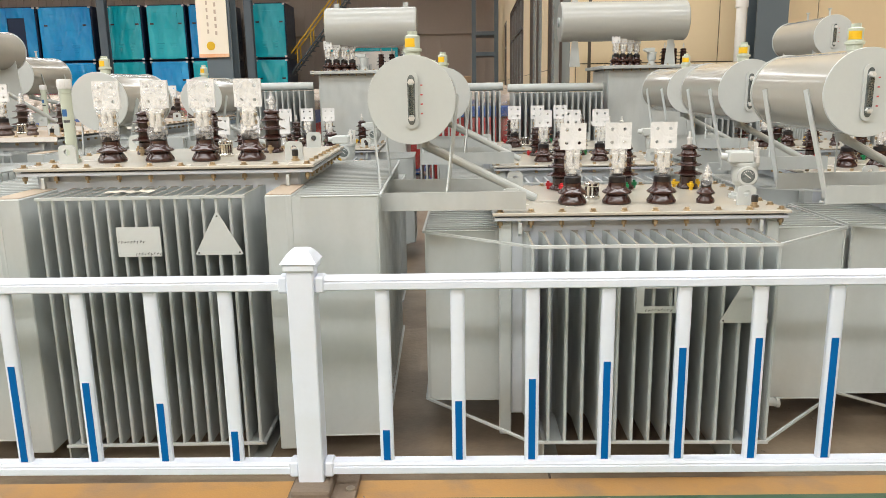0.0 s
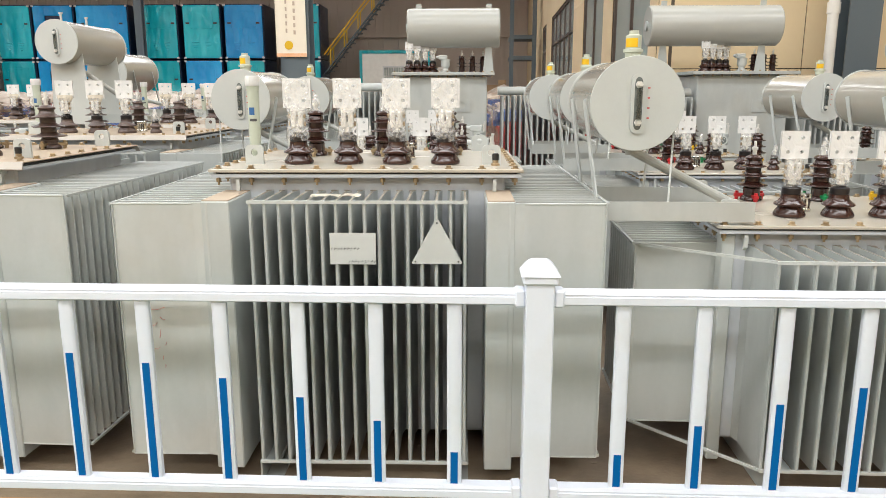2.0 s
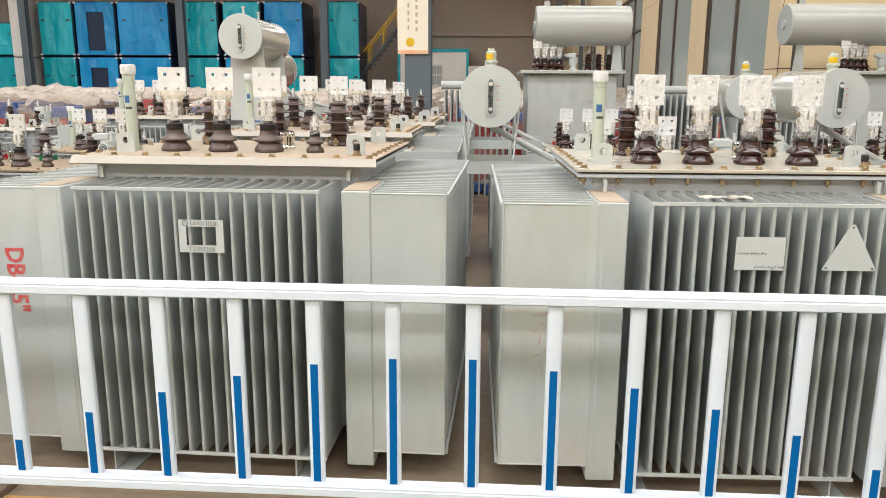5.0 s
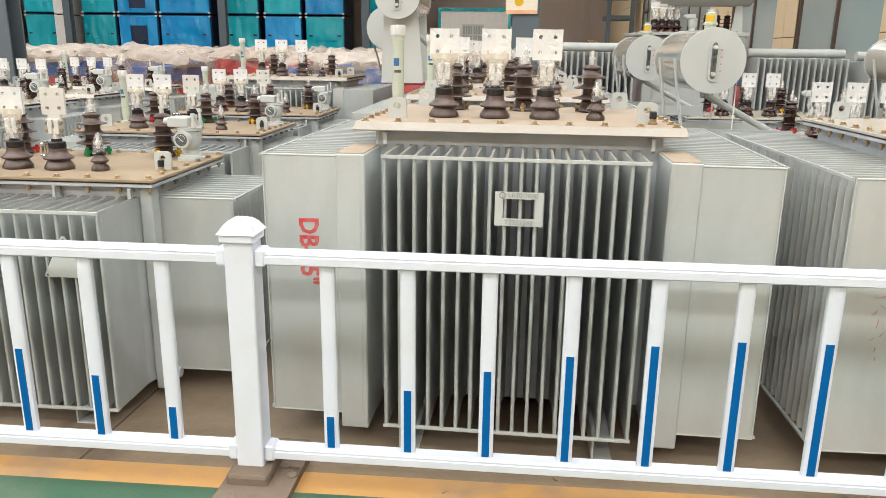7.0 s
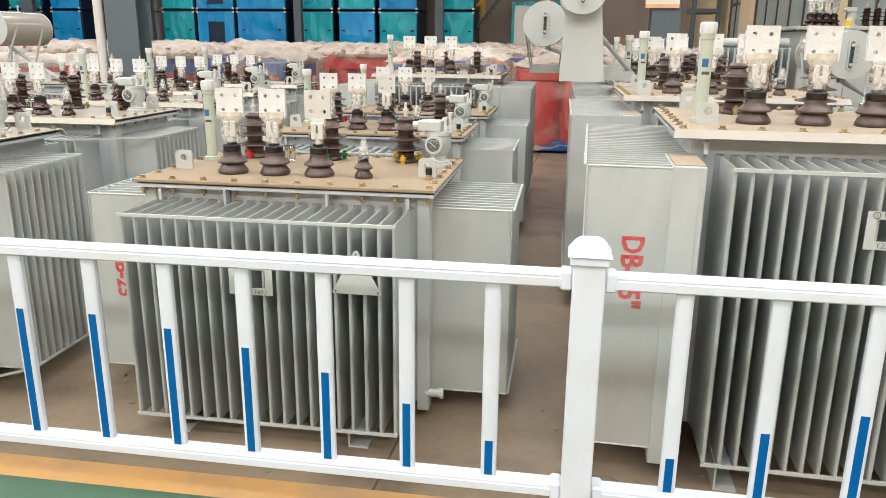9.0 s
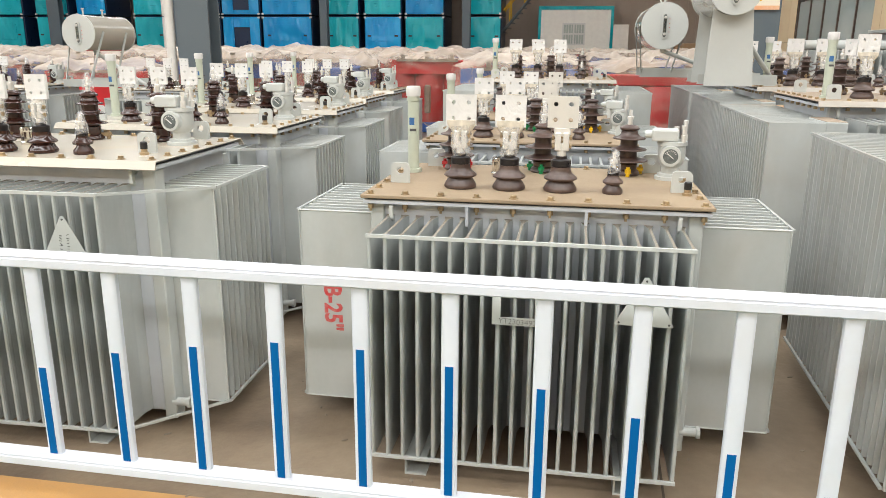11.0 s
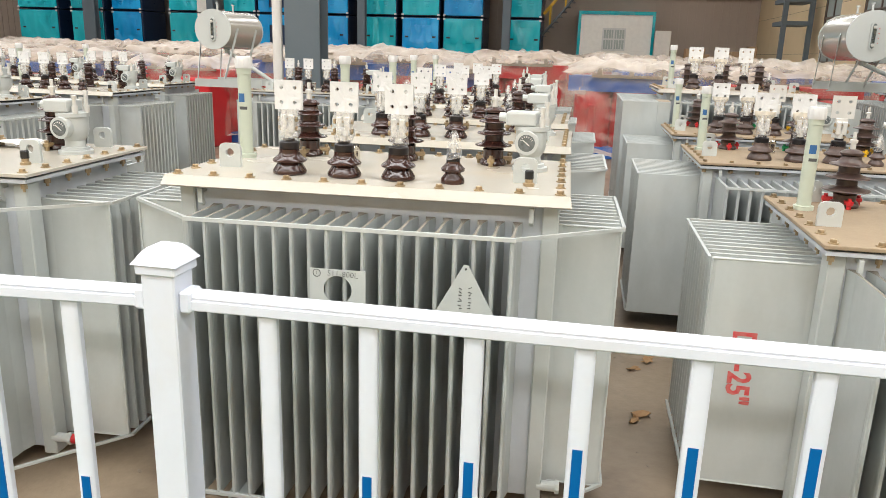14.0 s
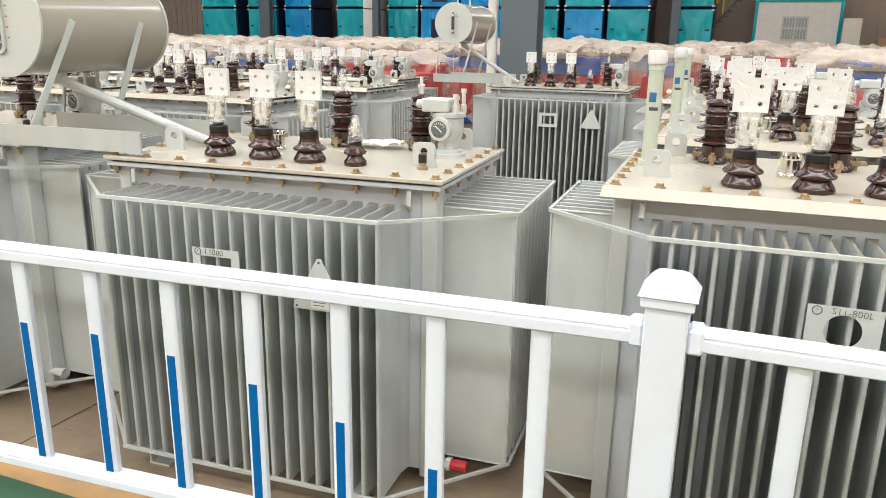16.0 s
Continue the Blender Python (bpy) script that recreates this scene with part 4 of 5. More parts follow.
    for side in (-1, 1):
        if fine:
            bm = bmesh.new()
            tk = 0.006
            pts = [(0, -0.013), (0.05, -tk), (length - 0.012, -tk), (length, -tk * 0.6), (length, tk * 0.6), (length - 0.012, tk), (0.05, tk), (0, 0.013)]
            prism(bm, [(side * (tx - 0.004 + u), v) for u, v in pts], zb + 0.02, zt - 0.01)
            me = mesh_of(bm, "side_fin", GREY)
            for y in ys:
                part("side_fin", me, None, t, at=(0, y, 0))
            # weld bead round the outermost fin
            bm = bmesh.new()
            xa, xb, yy = side * (tx + 0.05), side * (sh - 0.004), ys[0] - 0.006
            ring = [(xa, yy, zb + 0.022), (xb, yy, zb + 0.022), (xb, yy, zt - 0.012), (xa, yy, zt - 0.012)]
            for k in range(3):
                bar(bm, ring[k], ring[k + 1], 0.0055, n=6)
            part("weld_bead", bm, LIGHT, t, smooth=60)
        else:
            bm = bmesh.new()
            for y in ys:
                a, b = sorted((side * tx, side * sh))
                box(bm, a, y - 0.009, zb + 0.02, b, y + 0.009, zt - 0.01)
            part("side_fin_bank", bm, GREY, t)["kind"] = "stuff"
        # bars tying the side fins together
        for z in (zb + 0.025, zt - 0.014):
            bm = bmesh.new()
            bar(bm, (side * (sh + 0.003), ys[0], z), (side * (sh + 0.003), ys[-1], z), 0.009)
            if style == "oct":
                zf = zt - 0.004 if z > 0.5 else zb + 0.006
                bar(bm, (side * (sh + 0.003), ys[0], z), (side * fh, 0.0, zf), 0.009)
            part("tie_bar", bm, GREY, t)
        if style == "square":
            bm = bmesh.new()
            a, b = sorted((side * (fh + 0.07), side * (fh + 0.165)))
            box(bm, a, sy0 - 0.012, 0.06, b, ty0 + 0.02, zt - 0.004, 0.004)
            part("corner_channel", bm, GREY, t, "flat vertical corner channel")
            bm = bmesh.new()
            box(bm, a + 0.004, sy0 - 0.008, zt - 0.004, b - 0.004, ty0 - 0.0, zt - 0.001)
            part("dust_layer", bm, DUSTY, t, "tan dust on the channel")
        else:
            bm = bmesh.new()
            a, b = sorted((side * (tx - 0.012), side * (tx + 0.034)))
            box(bm, a, ty0 - 0.012, 0.03, b, ty0 + 0.05, cz - 0.034, 0.004)
            part("corner_post", bm, GREY, t)
    for z in (zt - 0.004, zb + 0.006):
        bm = bmesh.new()
        bar(bm, (-fh - 0.008, -0.001, z), (fh + 0.008, -0.001, z), 0.010)
        part("tie_bar", bm, LIGHT, t, "pale bar along the fin noses")
    if style == "tan" and fine:
        for u in (-0.44, 0.37):
            bm = bmesh.new()
            box(bm, fh * u - 0.005, ty0 - 0.045, zt - 0.02, fh * u + 0.005, ty0, cz - 0.030, 0.001)
            part("tank_rib", bm, TANK, t, "vertical stiffening rib")
    # skids
    for x in (-0.33, 0.33):
        bm = bmesh.new()
        prism(bm, [(x - 0.035, 0), (x + 0.035, 0), (x + 0.035, 0.006), (x - 0.029, 0.006), (x - 0.029, zb - 0.012), (x + 0.035, zb - 0.012), (x + 0.035, zb - 0.004), (x - 0.035, zb - 0.004)], 0.02, yb - 0.02, "y")
        part("skid", bm, GREY, t, "steel channel skid")
    bm = bmesh.new()
    zv = zb + 0.035
    bar(bm, (tx + 0.02, ty0, zv), (tx + 0.075, ty0, zv), 0.03, n=14)
    bar(bm, (tx + 0.075, ty0, zv), (tx + 0.087, ty0, zv), 0.042, n=8)
    part("drain_valve", bm, LIGHT, t)
    if red_cap:
        bm = bmesh.new()
        bar(bm, (tx + 0.087, ty0, zv), (tx + 0.135, ty0, zv), 0.032, n=10)
        part("valve_cap", bm, RED, t, "red plastic cap")
    # bushings and fittings on the cover
    def cx(f):
        return -hx + 2 * hx * f
    yl, yh = cy0 + lvy, cy0 + hvy
    for k, f in enumerate(lv[:3]):
        bushing_lv(t, cx(f), yl, cz, glaze, k, wrapped, lvs, palm)
    if wrapped == "clear":
        bushing_lv(t, cx(lv[3]), yl - 0.01, cz, glaze, 2, "clear", lvs, palm)
    else:
        p = part("neutral_bushing", NP[glaze], None, t, "small brown bushing", (cx(lv[3]), yl - 0.01, cz))
        part("neck", N_BAND, None, p)
        part("stud", N_STUD, None, p)
        part("film", WRAPS["tip"][1], None, p, "film on the stud")
    colours = ("red", "green", "yellow") if feet == "phase" else (feet,) * 3
    for k, f in enumerate(hv):
        p = part("hv_bushing", HVP[glaze if sheds == "slim" else "wide"], None, t, "brown ribbed high-voltage bushing", (cx(f), yh, cz))
        part("stud", HV_STUD, None, p)
        for j in range(3):
            part("foot_clamp", HV_FOOT[colours[k]], None, p, at=Matrix.Rotation(2 * math.pi * j / 3 + 0.5, 4, "Z"))
        if wrapped == "clear" or k == 1:
            part("film", WRAPS["tip"][k], None, p, "film on the tip", (0, 0, HV_H * 0.62))
    if tube:
        p = part("vent_tube", TUBE_M, None, t, "pale green upright tube with a white cap", Matrix.Translation((cx(tube_f), cy0 + tube_y, cz)) @ Matrix.Diagonal((1, 1, 1.1, 1)))
        part("tube_cap", TUBE_CAP, None, p)
        part("blue_label", TUBE_LABEL, None, p)
        part("printed_bar", TUBE_TEXT, None, p)
    for f, y in ((lugs[0], cy0 + lug_y), (lugs[1], cy0 + lug_y), (0.12, cy1 - 0.07), (0.88, cy1 - 0.07)):
        part("lifting_lug", LUG, None, t, at=(cx(f), y, cz))
    if relay:
        p = part("gas_relay", RELAY, None, t, "pale grey relay with a round dial", Matrix.Translation((cx(relay_f), cy0 + rdy, cz)) @ Matrix.Rotation(radians(-6), 4, "Z"))
        part("dial_housing", RELAY_RING, None, p)
        part("dial", RELAY_DIAL, None, p)
        part("dial_pointer", RELAY_MARK, None, p)
        part("terminal_box", RELAY_BOX, None, p)
        part("relay_stud", RELAY_STUDS, None, p)
    part("chrome_breather", CHROME_M, None, t, "", (cx(breather[0]), cy0 + breather[1], cz))
    p = part("plug", PLUG_BASE, None, t, "", (cx(lugs[1] + 0.012), cy0 + lug_y - 0.05, cz))
    part("plug_cap", PLUG_CAP, None, p)
    for x, y, r in ((-hx + 0.10, cy0 + 0.035, 0), (hx - 0.10, cy0 + 0.035, 0)):
        part("tank_hook", HOOK, None, t, at=Matrix.Translation((x, y + 0.02, cz - 0.028)) @ Matrix.Rotation(math.pi, 4, "Z"))
    # plates on the fins
    px, pz = -0.015 + pdx, zt - 0.155 - pdz
    if plate == "blank":
        bm = bmesh.new()
        box(bm, px - 0.075, -0.010, pz - 0.052, px + 0.075, -0.007, pz + 0.052)
        part("name_plate", bm, LIGHT, t, "blank pale steel plate with pen marks")
    elif plate == "round":
        bm = bmesh.new()
        plate_holes(bm, 0.15, 0.11, 0.003, (1, 1), 0.038, 24)
        part("name_plate", bm, LIGHT, t, "pale plate with a round opening", (px, -0.0085, pz))
    elif plate:
        bm = bmesh.new()
        w, h = 0.075, 0.054
        for x0, x1, z0, z1 in ((-w, w, 0.032, h), (-w, w, -h, -0.030), (-w, -0.050, -0.030, 0.032), (0.050, w, -0.030, 0.032)):
            box(bm, px + x0, -0.010, pz + z0, px + x1, -0.007, pz + z1)
        part("name_plate", bm, LIGHT, t, "pale plate with a wide opening")
    if plate and text:
        for tx_, dx, dz, sz in text:
            if tx_ == "bar":
                bm = bmesh.new()
                for k in range(9):
                    x = px + dx - 0.015 + k * 0.0105
                    z = pz + dz + random.uniform(-0.0015, 0.0015)
                    bar(bm, (x, -0.0105, z - random.uniform(0.002, 0.006)), (x + random.uniform(0.001, 0.006), -0.0105, z + random.uniform(0.002, 0.006)), 0.0016)
                    if k % 3:
                        bar(bm, (x, -0.0105, z), (x + 0.007, -0.0105, z + random.uniform(-0.002, 0.002)), 0.0013)
                part("pen_marks", bm, INK, t)["kind"] = "stuff"
            elif tx_ == "ring":
                bm = bmesh.new()
                for k in range(14):
                    a, b = 2 * math.pi * k / 14, 2 * math.pi * (k + 1.1) / 14
                    bar(bm, (px + dx + sz * math.cos(a), -0.0105, pz + dz + sz * math.sin(a)), (px + dx + sz * math.cos(b), -0.0105, pz + dz + sz * math.sin(b)), 0.0016)
                part("pen_ring", bm, INK, t)
            else:
                part("writing", writing(tx_, sz, INK), None, t, "black pen writing", Matrix.Translation((px + dx, -0.0108, pz + dz)) @ Matrix.Rotation(radians(2), 4, "Y"))
    if plate and triangle:
        part("warning_plate", TRIANGLE, None, t, "pale triangular steel plate", (fh * tri_f, -0.010, zt - 0.205 - tdz))
        part("rivet", TRI_RIVET, None, t, "", (fh * tri_f, -0.010, zt - 0.205 - tdz))
        if tri_mark == "pen":
            part("pen_marks", TRI_PEN, None, t, "black pen strokes", (fh * tri_f, -0.010, zt - 0.205 - tdz))["kind"] = "stuff"
        elif tri_mark == "sticker":
            p = part("sticker", TRI_STICKER, None, t, "white paper sticker", (fh * tri_f, -0.010, zt - 0.205 - tdz))
            part("printed_bars", STICKER_BARS, None, p)
    if worn:
        # what is left of stencilled letters that were rubbed away
        for dz, dx, w, a in ((0.0, 0.0, 0.045, 10), (-0.035, 0.012, 0.02, -30), (-0.055, -0.014, 0.018, 40), (-0.09, 0.0, 0.03, 80), (-0.125, 0.016, 0.016, 60), (-0.14, -0.012, 0.02, 20), (-0.175, 0.004, 0.014, 80), (-0.205, 0.01, 0.012, 85)):
            bm = bmesh.new()
            x, z, c, s = -(sh - 0.13) + dx, 0.64 + dz, math.cos(radians(a)), math.sin(radians(a))
            bar(bm, (x - w / 2 * c, sy0 - 0.0066, z - w / 2 * s), (x, sy0 - 0.0066, z - 0.004), 0.005, 0.0012)
            bar(bm, (x, sy0 - 0.0066, z - 0.004), (x + w / 2 * c, sy0 - 0.0066, z + w / 2 * s), 0.004, 0.0012)
            part("worn_stencil_mark", bm, REDW, t, "faded red paint fragment")
    if stencil:
        sx = -(sh - (0.148 if style == "square" else 0.115))
        m = Matrix.Translation((sx, sy0 - 0.0072, (zt + zb) / 2 + (0.135 if style == "square" else 0.03) + stencil_dz)) @ Matrix.Rotation(math.pi / 2, 4, "Y") @ Matrix.Diagonal((0.86, 1, 1, 1))
        part("stencil", writing(stencil, 0.09, REDP), None, t, "red stencilled letters running downwards", m)
    if cons:
        conservator(t, hx, cy0, cz, **cons)
    return t


def conservator(t, hx, cy0, cz, dx=-0.25, y0=0.26, r=0.152, length=0.66, zc=0.38, tower=False, cap="yellow", x_in=0.12):
    """The cylindrical oil tank on its bracket beside the cover."""
    x, z = -hx + dx, cz + zc
    bm = bmesh.new()
    lathe(bm, [(r - 0.004, y0 + 0.008), (r, y0 + 0.012), (r, y0 + length - 0.012), (r - 0.004, y0 + length - 0.008)], 40, (x, 0, z), "y")
    c = part("conservator", bm, CONS, t, "grey cylindrical oil conservator", smooth=40)
    for y in (y0, y0 + length - 0.008):
        bm = bmesh.new()
        lathe(bm, [(r + 0.004, y), (r + 0.005, y + 0.002), (r + 0.005, y + 0.007), (r + 0.004, y + 0.009)], 40, (x, 0, z), "y")
        part("end_plate", bm, LIGHT, c, "round end plate", smooth=40)
    bm = bmesh.new()
    pts = [(x + 0.024 * math.cos(a) , z + 0.075 + 0.024 * math.sin(a)) for a in [math.pi * k / 8 for k in range(9)]]
    pts += [(x + 0.024 * math.cos(a), z - 0.075 + 0.024 * math.sin(a)) for a in [math.pi + math.pi * k / 8 for k in range(9)]]
    prism(bm, pts, y0 - 0.010, y0 - 0.001, "y")
    part("gauge_plate", bm, LIGHT, c)
    bm = bmesh.new()
    pts = [(x + (u - x) * 0.55, z + (v - z) * 0.88) for u, v in pts]
    prism(bm, pts, y0 - 0.0115, y0 - 0.010, "y")
    part("gauge_slot", bm, DARK, c, "dark gauge slot")
    bm = bmesh.new()
    bar(bm, (x, y0 - 0.02, z - 0.058), (x, y0 - 0.02, z + 0.058), 0.016, n=12)
    part("gauge_tube", bm, GLASS, c, "glass level tube")
    for dz in (-0.062, 0.062):
        bm = bmesh.new()
        lathe(bm, [(0.012, y0 - 0.024), (0.012, y0 - 0.011)], 6, (x, 0, z + dz), "y")
        lathe(bm, [(0.006, y0 - 0.03), (0.006, y0 - 0.024)], 8, (x, 0, z + dz), "y")
        part("gauge_bolt", bm, ALU, c)
    bm = bmesh.new()
    for k in range(4):
        box(bm, x + 0.032, y0 - 0.001, z - 0.05 + 0.033 * k, x + 0.040, y0 - 0.0, z - 0.045 + 0.033 * k)
    part("scale_marks", bm, REDP, c)
    if cap:
        bm = bmesh.new()
        lathe(bm, [(0.028, r - 0.01), (0.028, r + 0.018), (0.034, r + 0.02), (0.034, r + 0.03), (0.027, r + 0.032), (0.027, r + 0.075), (0.017, r + 0.08), (0.017, r + 0.092)], 18, (x + 0.0, y0 + 0.12, z))
        part("filler_cap", bm, TUBE, c, smooth=40)
        part("cap_label", arc_label(0.0278, r + 0.036, r + 0.066, 190, 290, YELLOW if cap == "yellow" else RED, "cap_label"), None, c, at=(x, y0 + 0.12, z))
    else:
        for yy in (y0 + 0.1, y0 + length * 0.6):
            bm = bmesh.new()
            lathe(bm, [(0.008, r - 0.01), (0.008, r + 0.05), (0.014, r + 0.05), (0.014, r + 0.06)], 10, (x, yy, z))
            part("top_nipple", bm, LIGHT, c)
    zb = cz + 0.012
    xi = -hx + x_in
    yf, yr = cy0 + 0.03, cy0 + 0.03 + length * 0.62
    for y in (yf, yr):
        bm = bmesh.new()
        pts = [(y - 0.022, zb), (y + 0.022, zb), (y + 0.022, zb + 0.006), (y - 0.016, zb + 0.006), (y - 0.016, zb + 0.066), (y - 0.022, zb + 0.066)]
        prism(bm, pts, x - 0.13, xi, "x")
        part("bracket_channel", bm, GREY, t, "grey channel bracket of the conservator")
    if tower:
        for y in (y0 + 0.10, y0 + length - 0.14):
            bm = bmesh.new()
            prism(bm, [(x - 0.13, zb), (x + 0.17, zb), (x + 0.125, z - 0.02), (x - 0.105, z - 0.02)], y, y + 0.008, "y")
            part("pedestal_sheet", bm, LIGHT, t, "pale sheet pedestal under the conservator")
    else:
        for sx in (-1, 1):
            for y, yb in ((y0 + 0.13, yf), (y0 + length - 0.16, yr)):
                bm = bmesh.new()
                bar(bm, (x + sx * 0.118, yb, zb + 0.02), (x + sx * (r + 0.007), y, z + 0.012), 0.006, 0.021)
                part("strut", bm, GREY, t)
    bm = bmesh.new()
    bar(bm, (x + 0.02, y0 + 0.2, z - r + 0.02), (x + 0.03, y0 + 0.2, z - r - 0.03), 0.05, n=14)
    bar(bm, (x + 0.03, y0 + 0.2, z - r - 0.02), (xi + 0.06, cy0 + 0.3, cz + 0.01), 0.034, n=14)
    part("oil_pipe", bm, GREY, t, "slanted grey oil pipe")


# ---- the rows of transformers ----
OCT = dict(hx=0.571, cy0=0.144, cy1=0.83, cz=0.975, fh=0.434, fn=19, sh=0.72, sy0=0.248, sy1=0.72, sn=11, zt=0.890, zb=0.060, lvs=0.93, rdy=0.44, lug_y=0.19)
OCT_LOW = dict(hx=0.533, cy0=0.223, cy1=1.0, cz=0.906, fh=0.407, fn=15, sh=0.788, sy0=0.343, sy1=0.86, sn=12, zt=0.833, zb=0.119, feet="phase", tube=False, pdz=0.025, tdz=0.065, pdx=0.03,
               lv=(0.295, 0.455, 0.615, 0.77), lvy=0.21, hv=(0.30, 0.56, 0.82), hvy=0.62, lvs=1.05, palm=1.05, relay_f=0.945, rdy=0.32, lugs=(0.07, 0.89), lug_y=0.13, breather=(0.385, 0.34))
SQUARE = dict(hx=0.553, cy0=0.249, cy1=1.13, cz=1.106, fh=0.406, fn=18, sh=0.818, sy0=0.047, sy1=1.25, sn=26, zt=1.026, zb=0.092, style="square", relay=False,
              lv=(0.25, 0.42, 0.585, 0.75), lvy=0.25, hv=(0.25, 0.51, 0.755), hvy=0.62, lvs=1.05, palm=1.14, tube_f=0.095, tube_y=0.25, lugs=(0.105, 0.905), lug_y=0.17, breather=(0.61, 0.40), sheds="wide")
TAN = dict(hx=0.558, cy0=0.238, cy1=0.968, cz=0.874, fh=0.466, fn=20, sh=0.816, sy0=0.352, sy1=0.875, sn=12, zt=0.802, zb=0.066, style="tan", feet="phase", glaze="dust", cover=DUST_TAN, pdz=0.045, tdz=0.025, rdy=0.53,
           lv=(0.27, 0.42, 0.575, 0.73), lvy=0.20, hv=(0.20, 0.505, 0.795), hvy=0.60, lvs=1.06, palm=1.1, relay_f=0.93, tube_f=0.065, tube_y=0.50, lugs=(0.07, 0.935), lug_y=0.25, breather=(0.366, 0.50), sheds="wide")


def placed(t, x, y, rot=0.0):
    t.matrix_basis = pose(x, y, 0, 0, 0, rot)
    return t


# front row
placed(transformer("transformer", **OCT_LOW, plate="window", text=[("bar", -0.03, -0.043, 0)], cons=dict(dx=-0.285, zc=0.405), label="grey transformer with diagonal tie bars and a bracketed conservator"), 0.677, 2.419, -1.1)
placed(transformer("transformer", **{**SQUARE, "hx": 0.555, "cy0": 0.234, "cz": 1.085, "zt": 1.007, "zb": 0.088, "fh": 0.349, "fn": 16, "sh": 0.811, "sy0": 0.024, "sy1": 1.29, "lvy": 0.22, "hvy": 0.58, "lug_y": 0.19, "sheds": "slim"}, wrapped="clear", worn=True, plate="blank", text=[("bar", -0.055, 0.0, 0), ("bar", 0.0, -0.043, 0)], cover=IVORY,
                   label="tall grey transformer with film-wrapped bushings and a blank plate"), -1.059, 2.505, 0.7)
placed(transformer("transformer", **SQUARE, skirt=True, glaze="dust", cover=DUSTY, plate="window", text=[("Y2303248", 0.0, -0.043, 0.022), ("1", -0.052, 0.043, 0.014), ("ring", -0.052, 0.043, 0.009), ("L630/1000", 0.012, 0.043, 0.022)], triangle=False, pdx=0.035, stencil='DB-25"',
                   label="tall grey transformer with a dusty tan cover and red stencilled letters"), -2.866, 2.546, -2.0)
placed(transformer("transformer", **TAN, plate="window", text=[("YT2303492", 0.0, -0.043, 0.024)], stencil='DB-25"', label="low grey transformer with a dusty tan cover and coloured bushing clamps"), -4.729, 2.616, -0.23)
placed(transformer("transformer", **OCT, skirt=True, pdz=0.012, tdz=0.015, tri_mark="pen", plate="round", text=[("1", -0.056, 0.043, 0.015), ("ring", -0.056, 0.043, 0.010), ("S11-800L", 0.014, 0.043, 0.022)], label="grey transformer with a glossy ivory cover and diagonal tie bars"), -6.514, 2.607, 1.29)
placed(transformer("transformer", **{**OCT, "hx": 0.558, "cy0": 0.162, "cy1": 0.85, "cz": 0.956, "zt": 0.872, "zb": 0.052, "fh": 0.436, "sh": 0.742, "sy0": 0.283, "sy1": 0.817, "lvy": 0.16, "lug_y": 0.21, "breather": (0.37, 0.34)}, pdz=0.02, tdz=0.055, tri_f=0.63, pdx=-0.03, red_cap=True, tri_mark="sticker", plate="window", text=[("1", -0.056, 0.043, 0.015), ("ring", -0.056, 0.043, 0.010), ("L1000", -0.004, 0.043, 0.024)], cons=dict(dx=-0.435, y0=0.24, r=0.17, zc=0.395, length=0.62, cap=None, x_in=0.14), tube=False, label="grey transformer with bolted ivory cover and bracketed conservator"), -8.053, 2.508, 2.88)
placed(transformer("transformer", **OCT, plate="window"), -9.62, 2.56, 0.0)
placed(transformer("transformer", **OCT_LOW, plate="window", cons=dict(dx=-0.285, zc=0.405)), 2.30, 2.45, 0.0)

# one plain model of each kind for the rows behind
m_low = placed(transformer("transformer", **OCT_LOW, plate="window", fine=False, cons=dict(dx=-0.285, zc=0.405), label="grey transformer with a conservator standing in the row behind"), 0.78, 4.1)
for x, y in ((0.70, 5.25), (2.32, 3.56), (2.46, 4.95), (-1.08, 3.83), (-1.08, 5.55)):
    copy_thing(m_low, pose(x, y, 0, 0, 0, random.uniform(-1, 1)))
m_sq = placed(transformer("transformer", **SQUARE, skirt=True, glaze="dust", cover=DUSTY, plate="window", fine=False, stencil='DB-25"', stencil_dz=-0.15, triangle=False, label="tall grey transformer with a dusty cover in the row behind"), -2.89, 4.2)
placed(transformer("transformer", **SQUARE, skirt=True, glaze="dust", cover=DUSTY, plate="window", fine=False, cons=dict(dx=-0.525, y0=-0.14, r=0.175, zc=0.42, length=0.7, cap=None), label="tall grey transformer with a side conservator in the rear row"), -2.85, 7.0)
copy_thing(m_sq, pose(-4.83, 6.55, 0))
m_tower = placed(transformer("transformer", **SQUARE, skirt=True, glaze="dust", cover=DUSTY, plate="window", fine=False, cons=dict(dx=-0.255, y0=-0.08, r=0.152, zc=0.60, length=0.78, tower=True, cap=None), label="tall grey transformer carrying a conservator on a sheet pedestal"), -2.85, 5.65)
copy_thing(m_tower, pose(3.82, 6.15, 0))
m_tan = placed(transformer("transformer", **TAN, plate="window", fine=False, stencil='DB-25"', label="low grey transformer with a dusty tan cover in the row behind"), -4.83, 4.17)
copy_thing(m_tan, pose(-4.82, 5.48, 0))
m_oct = placed(transformer("transformer", **OCT, skirt=True, plate="round", fine=False, label="grey transformer with an ivory cover in the row behind"), -6.54, 3.72, 0.6)
